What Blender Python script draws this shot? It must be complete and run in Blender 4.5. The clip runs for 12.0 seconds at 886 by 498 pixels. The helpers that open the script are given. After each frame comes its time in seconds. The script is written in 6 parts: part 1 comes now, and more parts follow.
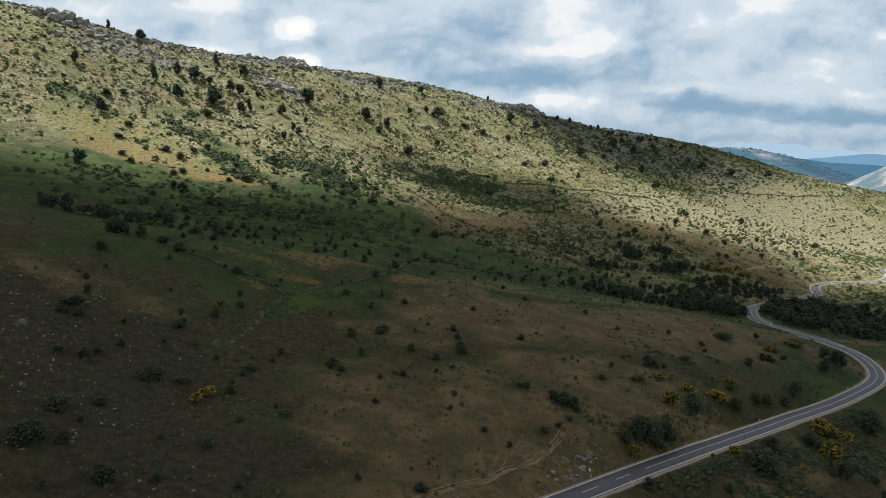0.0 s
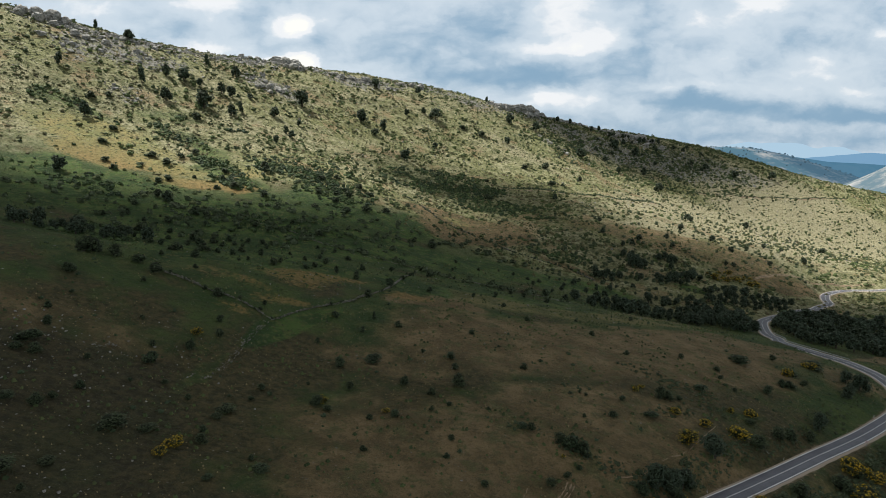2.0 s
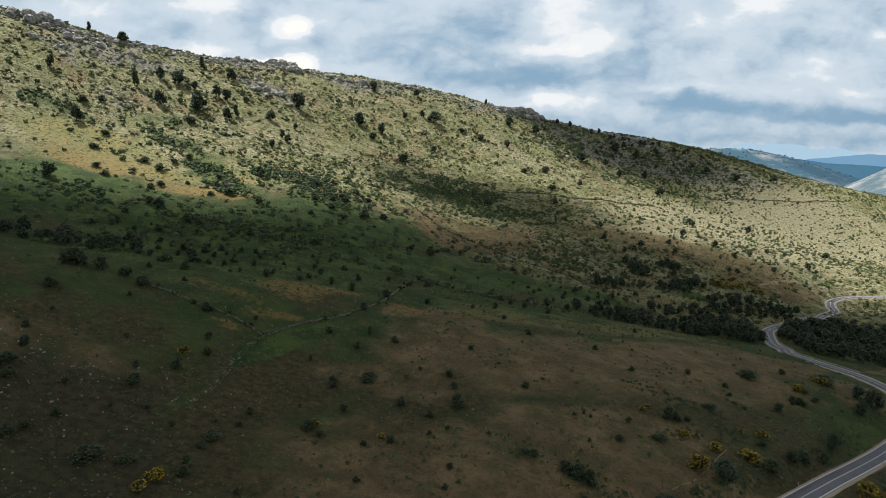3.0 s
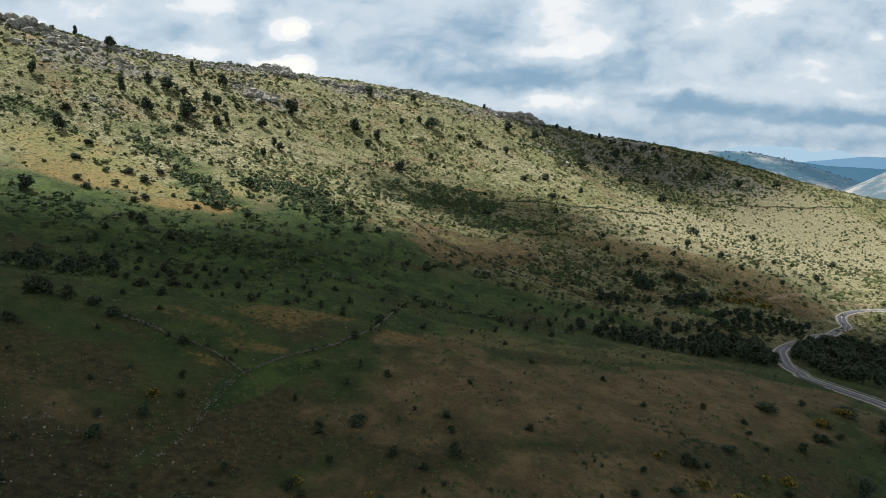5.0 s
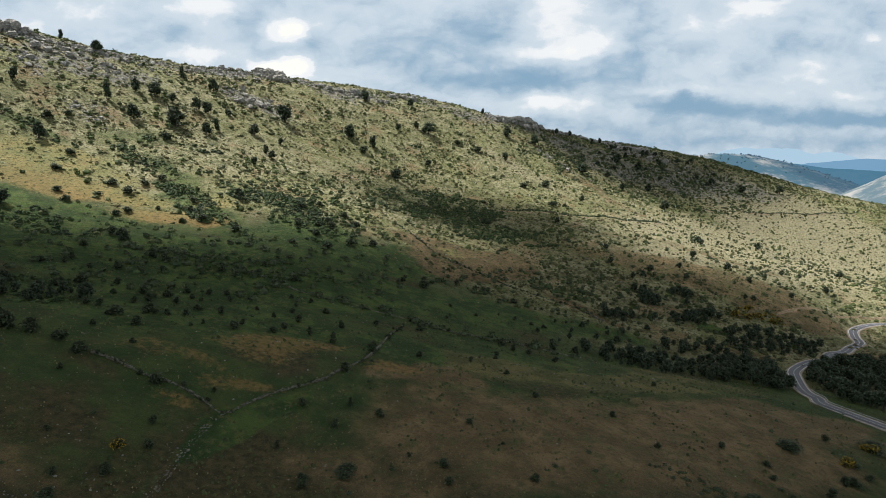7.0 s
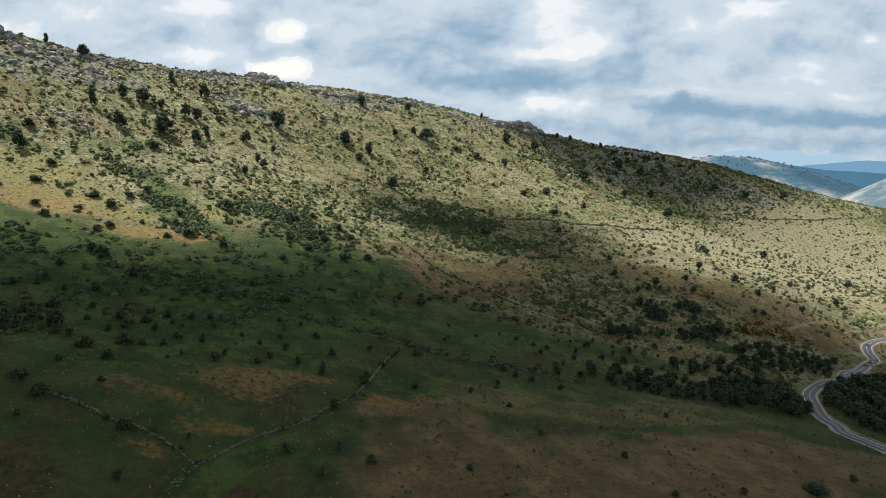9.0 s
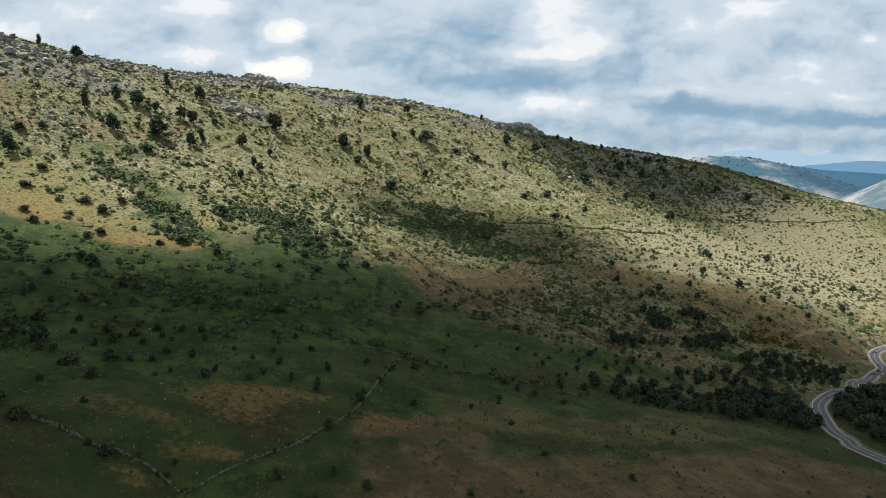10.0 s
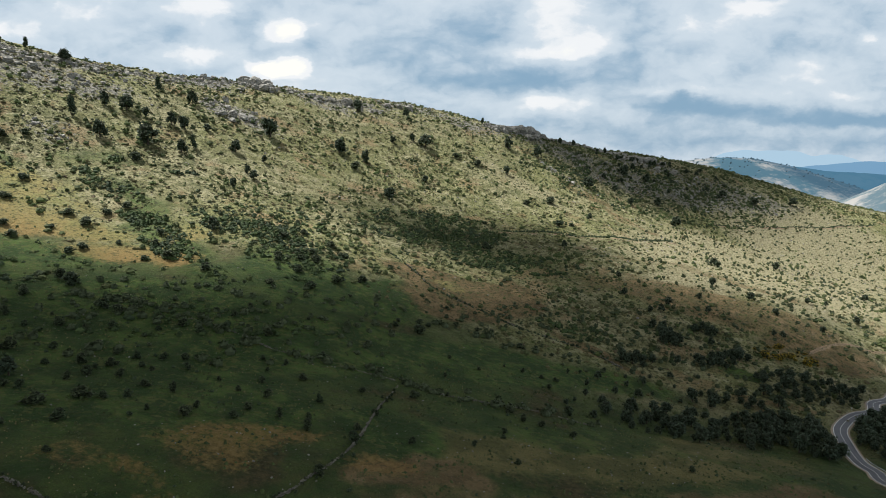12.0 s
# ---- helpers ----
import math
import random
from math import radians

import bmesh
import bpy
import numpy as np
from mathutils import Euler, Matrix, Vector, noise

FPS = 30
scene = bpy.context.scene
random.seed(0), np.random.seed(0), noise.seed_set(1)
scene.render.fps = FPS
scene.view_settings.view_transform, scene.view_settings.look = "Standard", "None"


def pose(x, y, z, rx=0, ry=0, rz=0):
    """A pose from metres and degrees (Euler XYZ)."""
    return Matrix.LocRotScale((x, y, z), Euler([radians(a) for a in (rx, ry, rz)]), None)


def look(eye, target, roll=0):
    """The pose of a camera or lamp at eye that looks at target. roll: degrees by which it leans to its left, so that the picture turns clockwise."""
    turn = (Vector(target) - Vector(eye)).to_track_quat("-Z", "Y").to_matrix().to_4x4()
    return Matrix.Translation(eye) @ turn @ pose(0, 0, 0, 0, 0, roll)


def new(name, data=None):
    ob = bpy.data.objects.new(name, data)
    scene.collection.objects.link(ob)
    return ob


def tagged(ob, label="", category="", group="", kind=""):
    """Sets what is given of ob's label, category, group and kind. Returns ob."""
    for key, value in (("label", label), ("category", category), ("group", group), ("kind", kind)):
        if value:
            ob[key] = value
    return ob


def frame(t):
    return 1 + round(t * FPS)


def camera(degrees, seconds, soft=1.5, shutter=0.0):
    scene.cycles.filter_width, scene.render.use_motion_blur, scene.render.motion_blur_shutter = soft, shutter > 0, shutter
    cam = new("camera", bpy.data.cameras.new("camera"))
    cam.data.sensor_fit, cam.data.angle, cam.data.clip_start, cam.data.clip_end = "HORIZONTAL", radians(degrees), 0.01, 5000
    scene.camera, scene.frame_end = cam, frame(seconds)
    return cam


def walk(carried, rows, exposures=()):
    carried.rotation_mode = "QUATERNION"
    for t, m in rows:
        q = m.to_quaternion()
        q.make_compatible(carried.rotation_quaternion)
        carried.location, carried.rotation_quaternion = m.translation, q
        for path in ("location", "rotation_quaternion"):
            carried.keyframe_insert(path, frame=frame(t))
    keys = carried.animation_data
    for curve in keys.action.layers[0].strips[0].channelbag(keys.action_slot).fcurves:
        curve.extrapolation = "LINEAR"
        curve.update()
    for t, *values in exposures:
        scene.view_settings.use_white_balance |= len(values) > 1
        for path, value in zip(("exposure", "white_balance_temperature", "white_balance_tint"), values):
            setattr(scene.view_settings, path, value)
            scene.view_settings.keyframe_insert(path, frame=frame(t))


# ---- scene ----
cam = camera(70.0, 12.0, soft=0.8)
ROWS = [
    (0.0, 0.01, 0.02, 99.93, 0.000, -8.800, -0.014),
    (0.5, 0.27, 4.90, 101.21, -0.022, -8.886, -0.007),
    (1.0, 0.49, 9.78, 102.54, -0.051, -8.913, 0.001),
    (1.5, 0.69, 14.65, 103.91, -0.086, -8.941, 0.007),
    (2.0, 0.88, 19.52, 105.31, -0.124, -8.953, 0.014),
    (2.5, 1.04, 24.38, 106.73, -0.166, -8.920, 0.020),
    (3.0, 1.19, 29.23, 108.18, -0.211, -8.864, 0.026),
    (5.0, 1.74, 48.55, 114.09, -0.400, -8.728, 0.047),
    (5.5, 1.87, 53.35, 115.58, -0.448, -8.700, 0.052),
    (6.0, 1.99, 58.14, 117.07, -0.495, -8.679, 0.057),
    (6.5, 2.12, 62.92, 118.56, -0.541, -8.652, 0.062),
    (7.0, 2.24, 67.69, 120.05, -0.586, -8.629, 0.066),
    (9.0, 2.68, 86.69, 125.94, -0.737, -8.547, 0.083),
    (9.5, 2.77, 91.44, 127.40, -0.765, -8.560, 0.086),
    (10.0, 2.83, 96.18, 128.86, -0.786, -8.570, 0.090),
    (10.5, 2.87, 100.93, 130.31, -0.800, -8.565, 0.094),
    (11.0, 2.89, 105.68, 131.76, -0.806, -8.575, 0.098),
    (11.5, 2.87, 110.44, 133.21, -0.801, -8.589, 0.102),
    (12.0, 2.82, 115.21, 134.67, -0.783, -8.599, 0.106),
]
walk(cam, [(t, pose(x, y, z, 90 + p, r, w)) for t, x, y, z, w, p, r in ROWS])

# ---- light: broken cloud, high sun from beyond the ridge on the west side ----
SUN_FROM = Vector((-0.84, 0.54, 1.75)).normalized()
sun = new("sun", bpy.data.lights.new("sun", "SUN"))
sun.data.energy, sun.data.angle, sun.data.color = 4.9, radians(1.5), (1.0, 0.97, 0.93)
sun.matrix_world = look(SUN_FROM * 1000, (0, 0, 0))
tagged(sun, "midday sun between the clouds", "sun", kind="structure")
scene.view_settings.exposure = 0.55


class Nodes:
    """Short hand for node trees."""

    def __init__(self, tree):
        self.tree = tree

    def add(self, kind, inputs=(), **props):
        n = self.tree.nodes.new(kind)
        for k, v in props.items():
            setattr(n, k, v)
        for k, v in dict(inputs).items():
            if isinstance(v, bpy.types.NodeSocket):
                self.tree.links.new(v, n.inputs[k])
            else:
                n.inputs[k].default_value = v
        return n

    def math(self, op, a, b=0.0, c=0.0, clamp=False):
        return self.add("ShaderNodeMath", {0: a, 1: b, 2: c}, operation=op, use_clamp=clamp).outputs[0]

    def noise(self, vec, scale, detail=4.0, rough=0.55, distort=0.0):
        return self.add("ShaderNodeTexNoise", {"Vector": vec, "Scale": scale, "Detail": detail, "Roughness": rough, "Distortion": distort}).outputs[0]

    def ramp(self, fac, lo, hi):
        return self.add("ShaderNodeMapRange", {"Value": fac, "From Min": lo, "From Max": hi}, clamp=True, interpolation_type="SMOOTHSTEP").outputs[0]

    def mix(self, fac, a, b, blend="MIX"):
        n = self.add("ShaderNodeMix", {}, data_type="RGBA", blend_type=blend)
        for i, v in ((0, fac), (6, a), (7, b)):
            if isinstance(v, bpy.types.NodeSocket):
                self.tree.links.new(v, n.inputs[i])
            else:
                n.inputs[i].default_value = v if i == 0 else (*v[:3], 1.0)
        return n.outputs[2]


def build_world():
    world = bpy.data.worlds.new("sky")
    scene.world = world
    world.use_nodes = True
    t = world.node_tree
    t.nodes.clear()
    n = Nodes(t)
    sky = n.add("ShaderNodeTexSky", sky_type="NISHITA", sun_disc=False)
    sky.sun_elevation = math.asin(SUN_FROM.z)
    sky.sun_rotation = math.atan2(SUN_FROM.x, SUN_FROM.y)
    sky.air_density, sky.dust_density = 1.0, 1.5
    way = n.add("ShaderNodeTexCoord").outputs["Generated"]
    xyz = n.add("ShaderNodeSeparateXYZ", {0: way})
    x, y, z = xyz.outputs
    ahead = n.math("MAXIMUM", n.math("ABSOLUTE", y), 0.05)
    az = n.math("DIVIDE", x, ahead)
    el = n.math("DIVIDE", z, ahead)
    flat = n.add("ShaderNodeCombineXYZ", {0: az, 1: n.math("MULTIPLY", el, 1.7), 2: 0.0}).outputs[0]
    warp = n.add("ShaderNodeTexNoise", {"Vector": flat, "Scale": 9.0, "Detail": 6.0, "Roughness": 0.6})
    off = n.add("ShaderNodeVectorMath", {0: warp.outputs[1], 1: (0.5, 0.5, 0.5)}, operation="SUBTRACT").outputs[0]
    off = n.add("ShaderNodeVectorMath", {0: off, 3: 0.09}, operation="SCALE").outputs[0]
    bent = n.add("ShaderNodeVectorMath", {0: flat, 1: off}, operation="ADD").outputs[0]
    bx, by, _ = n.add("ShaderNodeSeparateXYZ", {0: bent}).outputs

    def blob(cx, cy, rx, ry, amount):
        dx = n.math("DIVIDE", n.math("SUBTRACT", bx, cx), rx)
        dy = n.math("DIVIDE", n.math("SUBTRACT", by, cy * 1.7), ry * 1.7)
        r2 = n.math("ADD", n.math("MULTIPLY", dx, dx), n.math("MULTIPLY", dy, dy))
        return n.math("MULTIPLY", n.math("EXPONENT", n.math("MULTIPLY", n.math("POWER", r2, 1.6), -0.8)), amount)

    puffs = n.noise(bent, 6.0, 8.0, 0.62)
    heaps = [n.math("SUBTRACT", 0.45, n.add("ShaderNodeTexVoronoi", {"Vector": bent, "Scale": scale, "Smoothness": 0.35}, feature="SMOOTH_F1").outputs["Distance"]) for scale in (6.0, 15.0, 36.0)]
    fine = n.math("MULTIPLY_ADD", heaps[0], 0.9, n.math("MULTIPLY_ADD", heaps[1], 0.7, n.math("MULTIPLY_ADD", heaps[2], 0.35, 0.5)))
    veil = n.noise(n.add("ShaderNodeVectorMath", {0: flat, 1: (1.0, 2.2, 1.0)}, operation="MULTIPLY").outputs[0], 3.0, 5.0, 0.55)
    bright = n.math("MULTIPLY_ADD", n.math("SUBTRACT", puffs, 0.5), 0.75, n.math("MULTIPLY_ADD", n.math("SUBTRACT", fine, 0.5), 0.42, n.math("MULTIPLY", n.math("SUBTRACT", veil, 0.5), 0.5)))
    bright = n.math("ADD", bright, 0.25)
    # tops turned to the light are brighter than the undersides
    for scale, detail, rise, amount in ((5.0, 4.0, 0.050, 1.3), (16.0, 4.0, 0.015, 0.6)):
        here = n.noise(bent, scale, detail, 0.6)
        above = n.noise(n.add("ShaderNodeVectorMath", {0: bent, 1: (-0.4 * rise, rise, 0.0)}, operation="ADD").outputs[0], scale, detail, 0.6)
        bright = n.math("MULTIPLY_ADD", n.math("SUBTRACT", here, above), amount, bright)
    for b in CLOUDS_WEST + CLOUDS_EAST + CLOUDS_LOW:
        bright = n.math("ADD", bright, blob(*b))
    grey = n.mix(n.ramp(bright, -0.62, 0.46), (0.235, 0.38, 0.525), (0.60, 0.69, 0.77))
    cloud = n.mix(n.ramp(bright, 0.42, 0.84), grey, (0.86, 0.88, 0.90))
    cloud = n.mix(n.ramp(bright, 0.95, 1.35), cloud, (1.0, 0.99, 0.92))
    # the cloud overhead is thick: its underside sends down little light
    rise = n.math("ABSOLUTE", z)
    lid = n.mix(n.ramp(rise, 0.22, 0.42), cloud, (0.345, 0.355, 0.37))
    bg_sky = n.add("ShaderNodeBackground", {"Color": sky.outputs[0], "Strength": 0.05})
    bg_cloud = n.add("ShaderNodeBackground", {"Color": lid, "Strength": CLOUD_LIGHT})
    both = n.add("ShaderNodeMixShader", {0: 0.93, 1: bg_sky.outputs[0], 2: bg_cloud.outputs[0]})
    n.add("ShaderNodeOutputWorld", {0: both.outputs[0]})


# bearing, rise, width, height and brightness of the clouds' bright and dark banks
CLOUD_LIGHT = 0.74
CLOUDS_WEST = [
    (-0.230, 0.190, 0.033, 0.022, 1.25), (-0.225, 0.128, 0.034, 0.017, 1.15), (-0.262, 0.136, 0.022, 0.010, 0.7), (-0.375, 0.152, 0.046, 0.016, 0.8),
    (-0.300, 0.157, 0.025, 0.014, 0.35), (0.194, 0.180, 0.068, 0.035, 0.58), (0.243, 0.159, 0.047, 0.016, 0.40), (0.165, 0.154, 0.051, 0.012, 0.30),
    (0.193, 0.221, 0.041, 0.021, 0.50), (0.135, 0.155, 0.062, 0.010, 0.40), (0.439, 0.141, 0.029, 0.016, 0.45), (0.494, 0.219, 0.046, 0.016, 0.70),
    (0.669, 0.178, 0.014, 0.008, 0.50), (-0.352, 0.217, 0.056, 0.021, 0.50), (0.197, 0.076, 0.062, 0.014, 0.60), (0.128, 0.067, 0.072, 0.012, 0.40),
    (0.495, 0.093, 0.072, 0.009, 0.22), (0.376, 0.095, 0.062, 0.007, 0.25),
]
CLOUDS_EAST = [
    (0.662, 0.090, 0.046, 0.007, 0.35), (0.588, 0.125, 0.113, 0.021, 0.20), (0.454, 0.179, 0.092, 0.027, 0.20), (-0.140, 0.186, 0.062, 0.037, 0.20),
    (0.264, 0.056, 0.062, 0.010, 0.30), (0.597, 0.031, 0.164, 0.010, 0.25), (-0.116, 0.120, 0.062, 0.016, 0.25), (-0.634, 0.190, 0.041, 0.016, 0.60),
    (-0.556, 0.210, 0.072, 0.021, 0.30), (0.153, 0.113, 0.134, 0.018, -0.60), (0.291, 0.133, 0.037, 0.035, -0.45), (0.065, 0.178, 0.072, 0.045, -0.40),
    (0.355, 0.076, 0.072, 0.012, -0.40), (0.595, 0.054, 0.144, 0.013, -0.45), (0.417, 0.065, 0.103, 0.010, -0.35), (-0.414, 0.182, 0.051, 0.031, -0.30),
    (-0.047, 0.149, 0.082, 0.031, -0.25), (0.559, 0.161, 0.062, 0.014, -0.30),
]
CLOUDS_LOW = [
    (0.50, 0.040, 0.34, 0.034, -0.38),
    (0.323, 0.187, 0.041, 0.041, -0.35), (0.023, 0.103, 0.051, 0.016, -0.25), (-0.184, 0.166, 0.031, 0.021, -0.20), (-0.277, 0.194, 0.031, 0.031, -0.25),
    (0.666, 0.138, 0.041, 0.021, -0.25),
]
build_world()

# ---- the lie of the land: broad hills laid over a tilted plain ----
BASE = (31.02, -0.1764, 0.0369)
VALLEY_HILLS = [
    (0, -100, 49, -9.5), (300, 0, 78, -1.3), (-300, 0, 78, -20.6), (0, 60, 44, -5.2), (-80, 80, 51, -0.7),
    (60, 100, 52, -17.8), (-160, 120, 63, 4.4), (110, 150, 61, -6.0), (-64, 156, 59, -10.5), (11, 163, 58, 7.2),
    (74, 178, 62, 4.7), (170, 180, 70, -14.0), (-600, 200, 125, 1.3), (-200, 200, 75, 8.9), (-115, 200, 68, -5.2),
    (7, 216, 66, -17.8), (62, 222, 68, 8.8), (147, 230, 74, -6.6), (300, 250, 90, 0.6), (-92, 258, 74, 5.1),
    (101, 276, 77, 1.3), (200, 300, 86, 13.5), (700, 300, 143, 18.0), (-300, 300, 95, 16.2),
]
SLOPE_HILLS = [
    (-6, 311, 79, 3.7), (128, 325, 85, 3.2), (-400, 350, 110, -27.9), (240, 360, 96, -17.4), (-151, 384, 94, -16.4),
    (126, 397, 94, -6.0), (400, 400, 115, 4.8), (225, 437, 105, -7.2), (19, 466, 101, -30.7), (300, 470, 114, 7.6),
    (-262, 472, 112, -10.1), (-64, 477, 103, 30.9), (-450, 500, 130, 15.9), (128, 514, 110, 5.3), (420, 600, 139, -3.4),
    (-412, 621, 141, 68.1), (-155, 627, 127, 4.0), (241, 646, 133, 2.4), (-266, 648, 134, -13.0), (119, 680, 133, 19.9),
    (600, 700, 166, 34.0), (-35, 701, 135, -29.9), (-639, 710, 171, 43.7), (-478, 721, 158, 15.6),
]
RIDGE_HILLS = [
    (-151, 727, 140, 15.3), (-348, 795, 158, 20.1), (-210, 818, 155, 61.1), (54, 824, 152, -16.1), (-515, 891, 181, -31.9),
    (900, 900, 216, 9.2), (551, 901, 185, -82.6), (-216, 942, 172, 24.7), (218, 944, 172, -16.6), (14, 987, 175, 96.7),
    (-346, 997, 185, -32.0), (354, 1000, 185, 28.9), (-226, 1114, 196, 9.4), (474, 1126, 208, 114.0), (183, 1150, 200, 29.4),
    (663, 1191, 228, 6.9), (1100, 1200, 266, 57.4), (18, 1237, 210, -1.2), (857, 1271, 252, 36.7), (320, 1330, 229, -14.9),
    (648, 1390, 252, -10.8), (1026, 1521, 295, 11.9),
]
# dips and swells of the meadow
MEADOW_HILLS = [
    (-135, 150, 36, 0.4), (-90, 150, 36, 0.8), (45, 150, 36, -0.3), (-135, 195, 36, 0.3), (-90, 195, 36, 0.3),
    (-45, 195, 36, -0.9), (0, 195, 36, 1.3), (45, 195, 36, 0.3), (-90, 240, 36, -0.7), (-45, 240, 36, -2.2),
    (90, 240, 36, -0.3), (-180, 285, 36, -0.4), (-135, 285, 36, 0.8), (-90, 285, 36, 1.9), (-45, 285, 36, 0.9),
    (45, 285, 36, -0.4), (90, 285, 36, -0.6), (135, 285, 36, 0.5), (-180, 330, 36, -0.3), (-135, 330, 36, -2.7),
    (-90, 330, 36, -1.1), (-45, 330, 36, -1.3), (0, 330, 36, -0.6), (45, 330, 36, -1.2), (135, 330, 36, 0.3),
    (-90, 375, 36, 1.3), (-45, 375, 36, -2.1), (0, 375, 36, -0.7), (45, 375, 36, -0.5), (-180, 420, 36, -0.4),
    (-135, 420, 36, 0.7), (-90, 420, 36, 2.4), (-45, 420, 36, -0.4), (0, 420, 36, -0.7),
]
# the stream's cutting below the knoll
STREAM_HILLS = [
    (145, 350, 32, 1.2), (190, 350, 32, -2.8), (235, 350, 32, 1.6), (280, 350, 32, -2.0), (330, 350, 32, -1.0),
    (385, 350, 32, -1.5), (100, 390, 32, -1.6), (145, 390, 32, -3.9), (190, 390, 32, 2.9), (235, 390, 32, -0.7),
    (280, 390, 32, -3.1), (330, 390, 32, -0.4), (385, 390, 32, -1.4), (145, 430, 32, -2.3), (190, 430, 32, -3.0),
    (280, 430, 32, -1.9), (330, 430, 32, -3.9), (385, 430, 32, -2.8), (100, 470, 32, -0.8), (145, 470, 32, -1.2),
    (190, 470, 32, -3.0), (235, 470, 32, -3.0), (280, 470, 32, -5.0), (330, 470, 32, -1.2), (385, 470, 32, -1.9),
    (100, 515, 32, 0.7), (235, 515, 32, -3.5), (280, 515, 32, -4.7), (330, 515, 32, -10.3), (385, 515, 32, -2.5),
    (235, 560, 32, 0.4), (280, 560, 32, 1.8), (330, 560, 32, -7.9), (385, 560, 32, -6.3), (0, 460, 32, -2.5),
]


def lattice(ix, iy, seed):
    h = np.sin(ix * 127.1 + iy * 311.7 + seed * 74.7) * 43758.5453
    return h - np.floor(h)


def value_noise(x, y, seed=0):
    ix, iy = np.floor(x), np.floor(y)
    fx, fy = x - ix, y - iy
    fx, fy = fx * fx * (3 - 2 * fx), fy * fy * (3 - 2 * fy)
    a, b = lattice(ix, iy, seed), lattice(ix + 1, iy, seed)
    c, d = lattice(ix, iy + 1, seed), lattice(ix + 1, iy + 1, seed)
    return (a * (1 - fx) + b * fx) * (1 - fy) + (c * (1 - fx) + d * fx) * fy


def fbm(x, y, size, octaves=4, seed=0):
    total, amp, norm = 0.0, 1.0, 0.0
    for k in range(octaves):
        total = total + amp * value_noise(x / size * 2 ** k + 13.7 * k, y / size * 2 ** k - 7.3 * k, seed + k)
        norm += amp
        amp *= 0.5
    return total / norm - 0.5


def smooth(v, lo, hi):
    t = np.clip((v - lo) / (hi - lo), 0, 1)
    return t * t * (3 - 2 * t)


def hills_z(x, y):
    z = BASE[0] + BASE[1] * np.clip(x, -700, 900) + BASE[2] * np.clip(y, -300, 1500)
    for cx, cy, r, h in VALLEY_HILLS + SLOPE_HILLS + RIDGE_HILLS + MEADOW_HILLS + STREAM_HILLS:
        z = z + h * np.exp(-((x - cx) ** 2 + (y - cy) ** 2) / (2 * r * r))
    z = z + 1.2 * np.exp(-((x - 178) ** 2 + (y - 350) ** 2) / 300)
    away = smooth(np.hypot((x - 100) / 1.1, y - 600), 850, 1500)
    plain = -70 + 60 * fbm(x, y, 900, 3, 9)
    return z * (1 - away) + plain * away


def spline(points, step):
    """Points a step apart along a smooth curve through the given ones."""
    p = np.array(points, float)
    p = np.vstack([2 * p[0] - p[1], p, 2 * p[-1] - p[-2]])
    out = []
    for a, b, c, d in zip(p, p[1:], p[2:], p[3:]):
        n = max(2, int(np.linalg.norm(c - b) / step))
        t = (np.arange(n) / n)[:, None]
        out.append(0.5 * (2 * b + (c - a) * t + (2 * a - 5 * b + 4 * c - d) * t ** 2 + (3 * b - a - 3 * c + d) * t ** 3))
    return np.vstack(out + [p[-2][None]])


ROAD = spline([(-150, -10), (-70, 60), (-10, 110), (31, 142.7), (67, 169.5), (92, 188), (124, 213), (161, 241), (192, 268), (205, 296), (205, 319), (197, 340), (190, 359), (192, 367), (192, 378), (200, 399), (211, 420), (232, 441), (249, 450), (260, 465), (274, 472), (286, 484), (301, 497), (310, 516), (325, 538), (353, 556), (395, 563),
               (424, 590), (442, 628), (490, 665)], 2.0)
ROAD_Z = np.convolve(np.pad(hills_z(ROAD[:, 0], ROAD[:, 1]), 20, mode="edge"), np.ones(41) / 41, "valid")


def from_line(x, y, line, reach=1e9):
    """Distance of each place from a line of points, and the index of its nearest point."""
    best, index = np.full(x.shape, 1e9), np.zeros(x.shape, int)
    for k, (a, b) in enumerate(line):
        d = (x - a) ** 2 + (y - b) ** 2
        near = d < best
        best[near], index[near] = d[near], k
    return np.sqrt(best), index


def ground_z(x, y, rough=True):
    """Height of the ground, with its small unevenness and the bench on which the road lies."""
    x, y = np.atleast_1d(np.asarray(x, float)), np.atleast_1d(np.asarray(y, float))
    z = hills_z(x, y)
    if rough:
        z = z + 3.0 * fbm(x, y, 60, 3, 1) + 0.9 * fbm(x, y, 9, 3, 5) + 7.0 * smooth(y + 0.3 * x, 480, 700) * np.abs(fbm(x, y, 34, 3, 15))
    near = (x > -170) & (x < 520) & (y > -30) & (y < 690)
    if near.any():
        d, k = from_line(x[near], y[near], ROAD)
        w = 1 - smooth(d, 4.3, 11.0)
        z[near] = z[near] * (1 - w) + (ROAD_Z[k] - 0.3) * w
    return z


def mesh_of(name, verts, faces, materials=(), smooth_shade=True):
    me = bpy.data.meshes.new(name)
    verts, faces = np.asarray(verts, np.float32), np.asarray(faces, np.int32)
    n, k = faces.shape
    me.vertices.add(len(verts))
    me.vertices.foreach_set("co", verts.ravel())
    me.loops.add(n * k)
    me.loops.foreach_set("vertex_index", faces.ravel())
    me.polygons.add(n)
    me.polygons.foreach_set("loop_start", np.arange(0, n * k, k, dtype=np.int32))
    me.polygons.foreach_set("use_smooth", np.full(n, smooth_shade))
    me.update(calc_edges=True)
    for m in materials:
        me.materials.append(m)
    return me


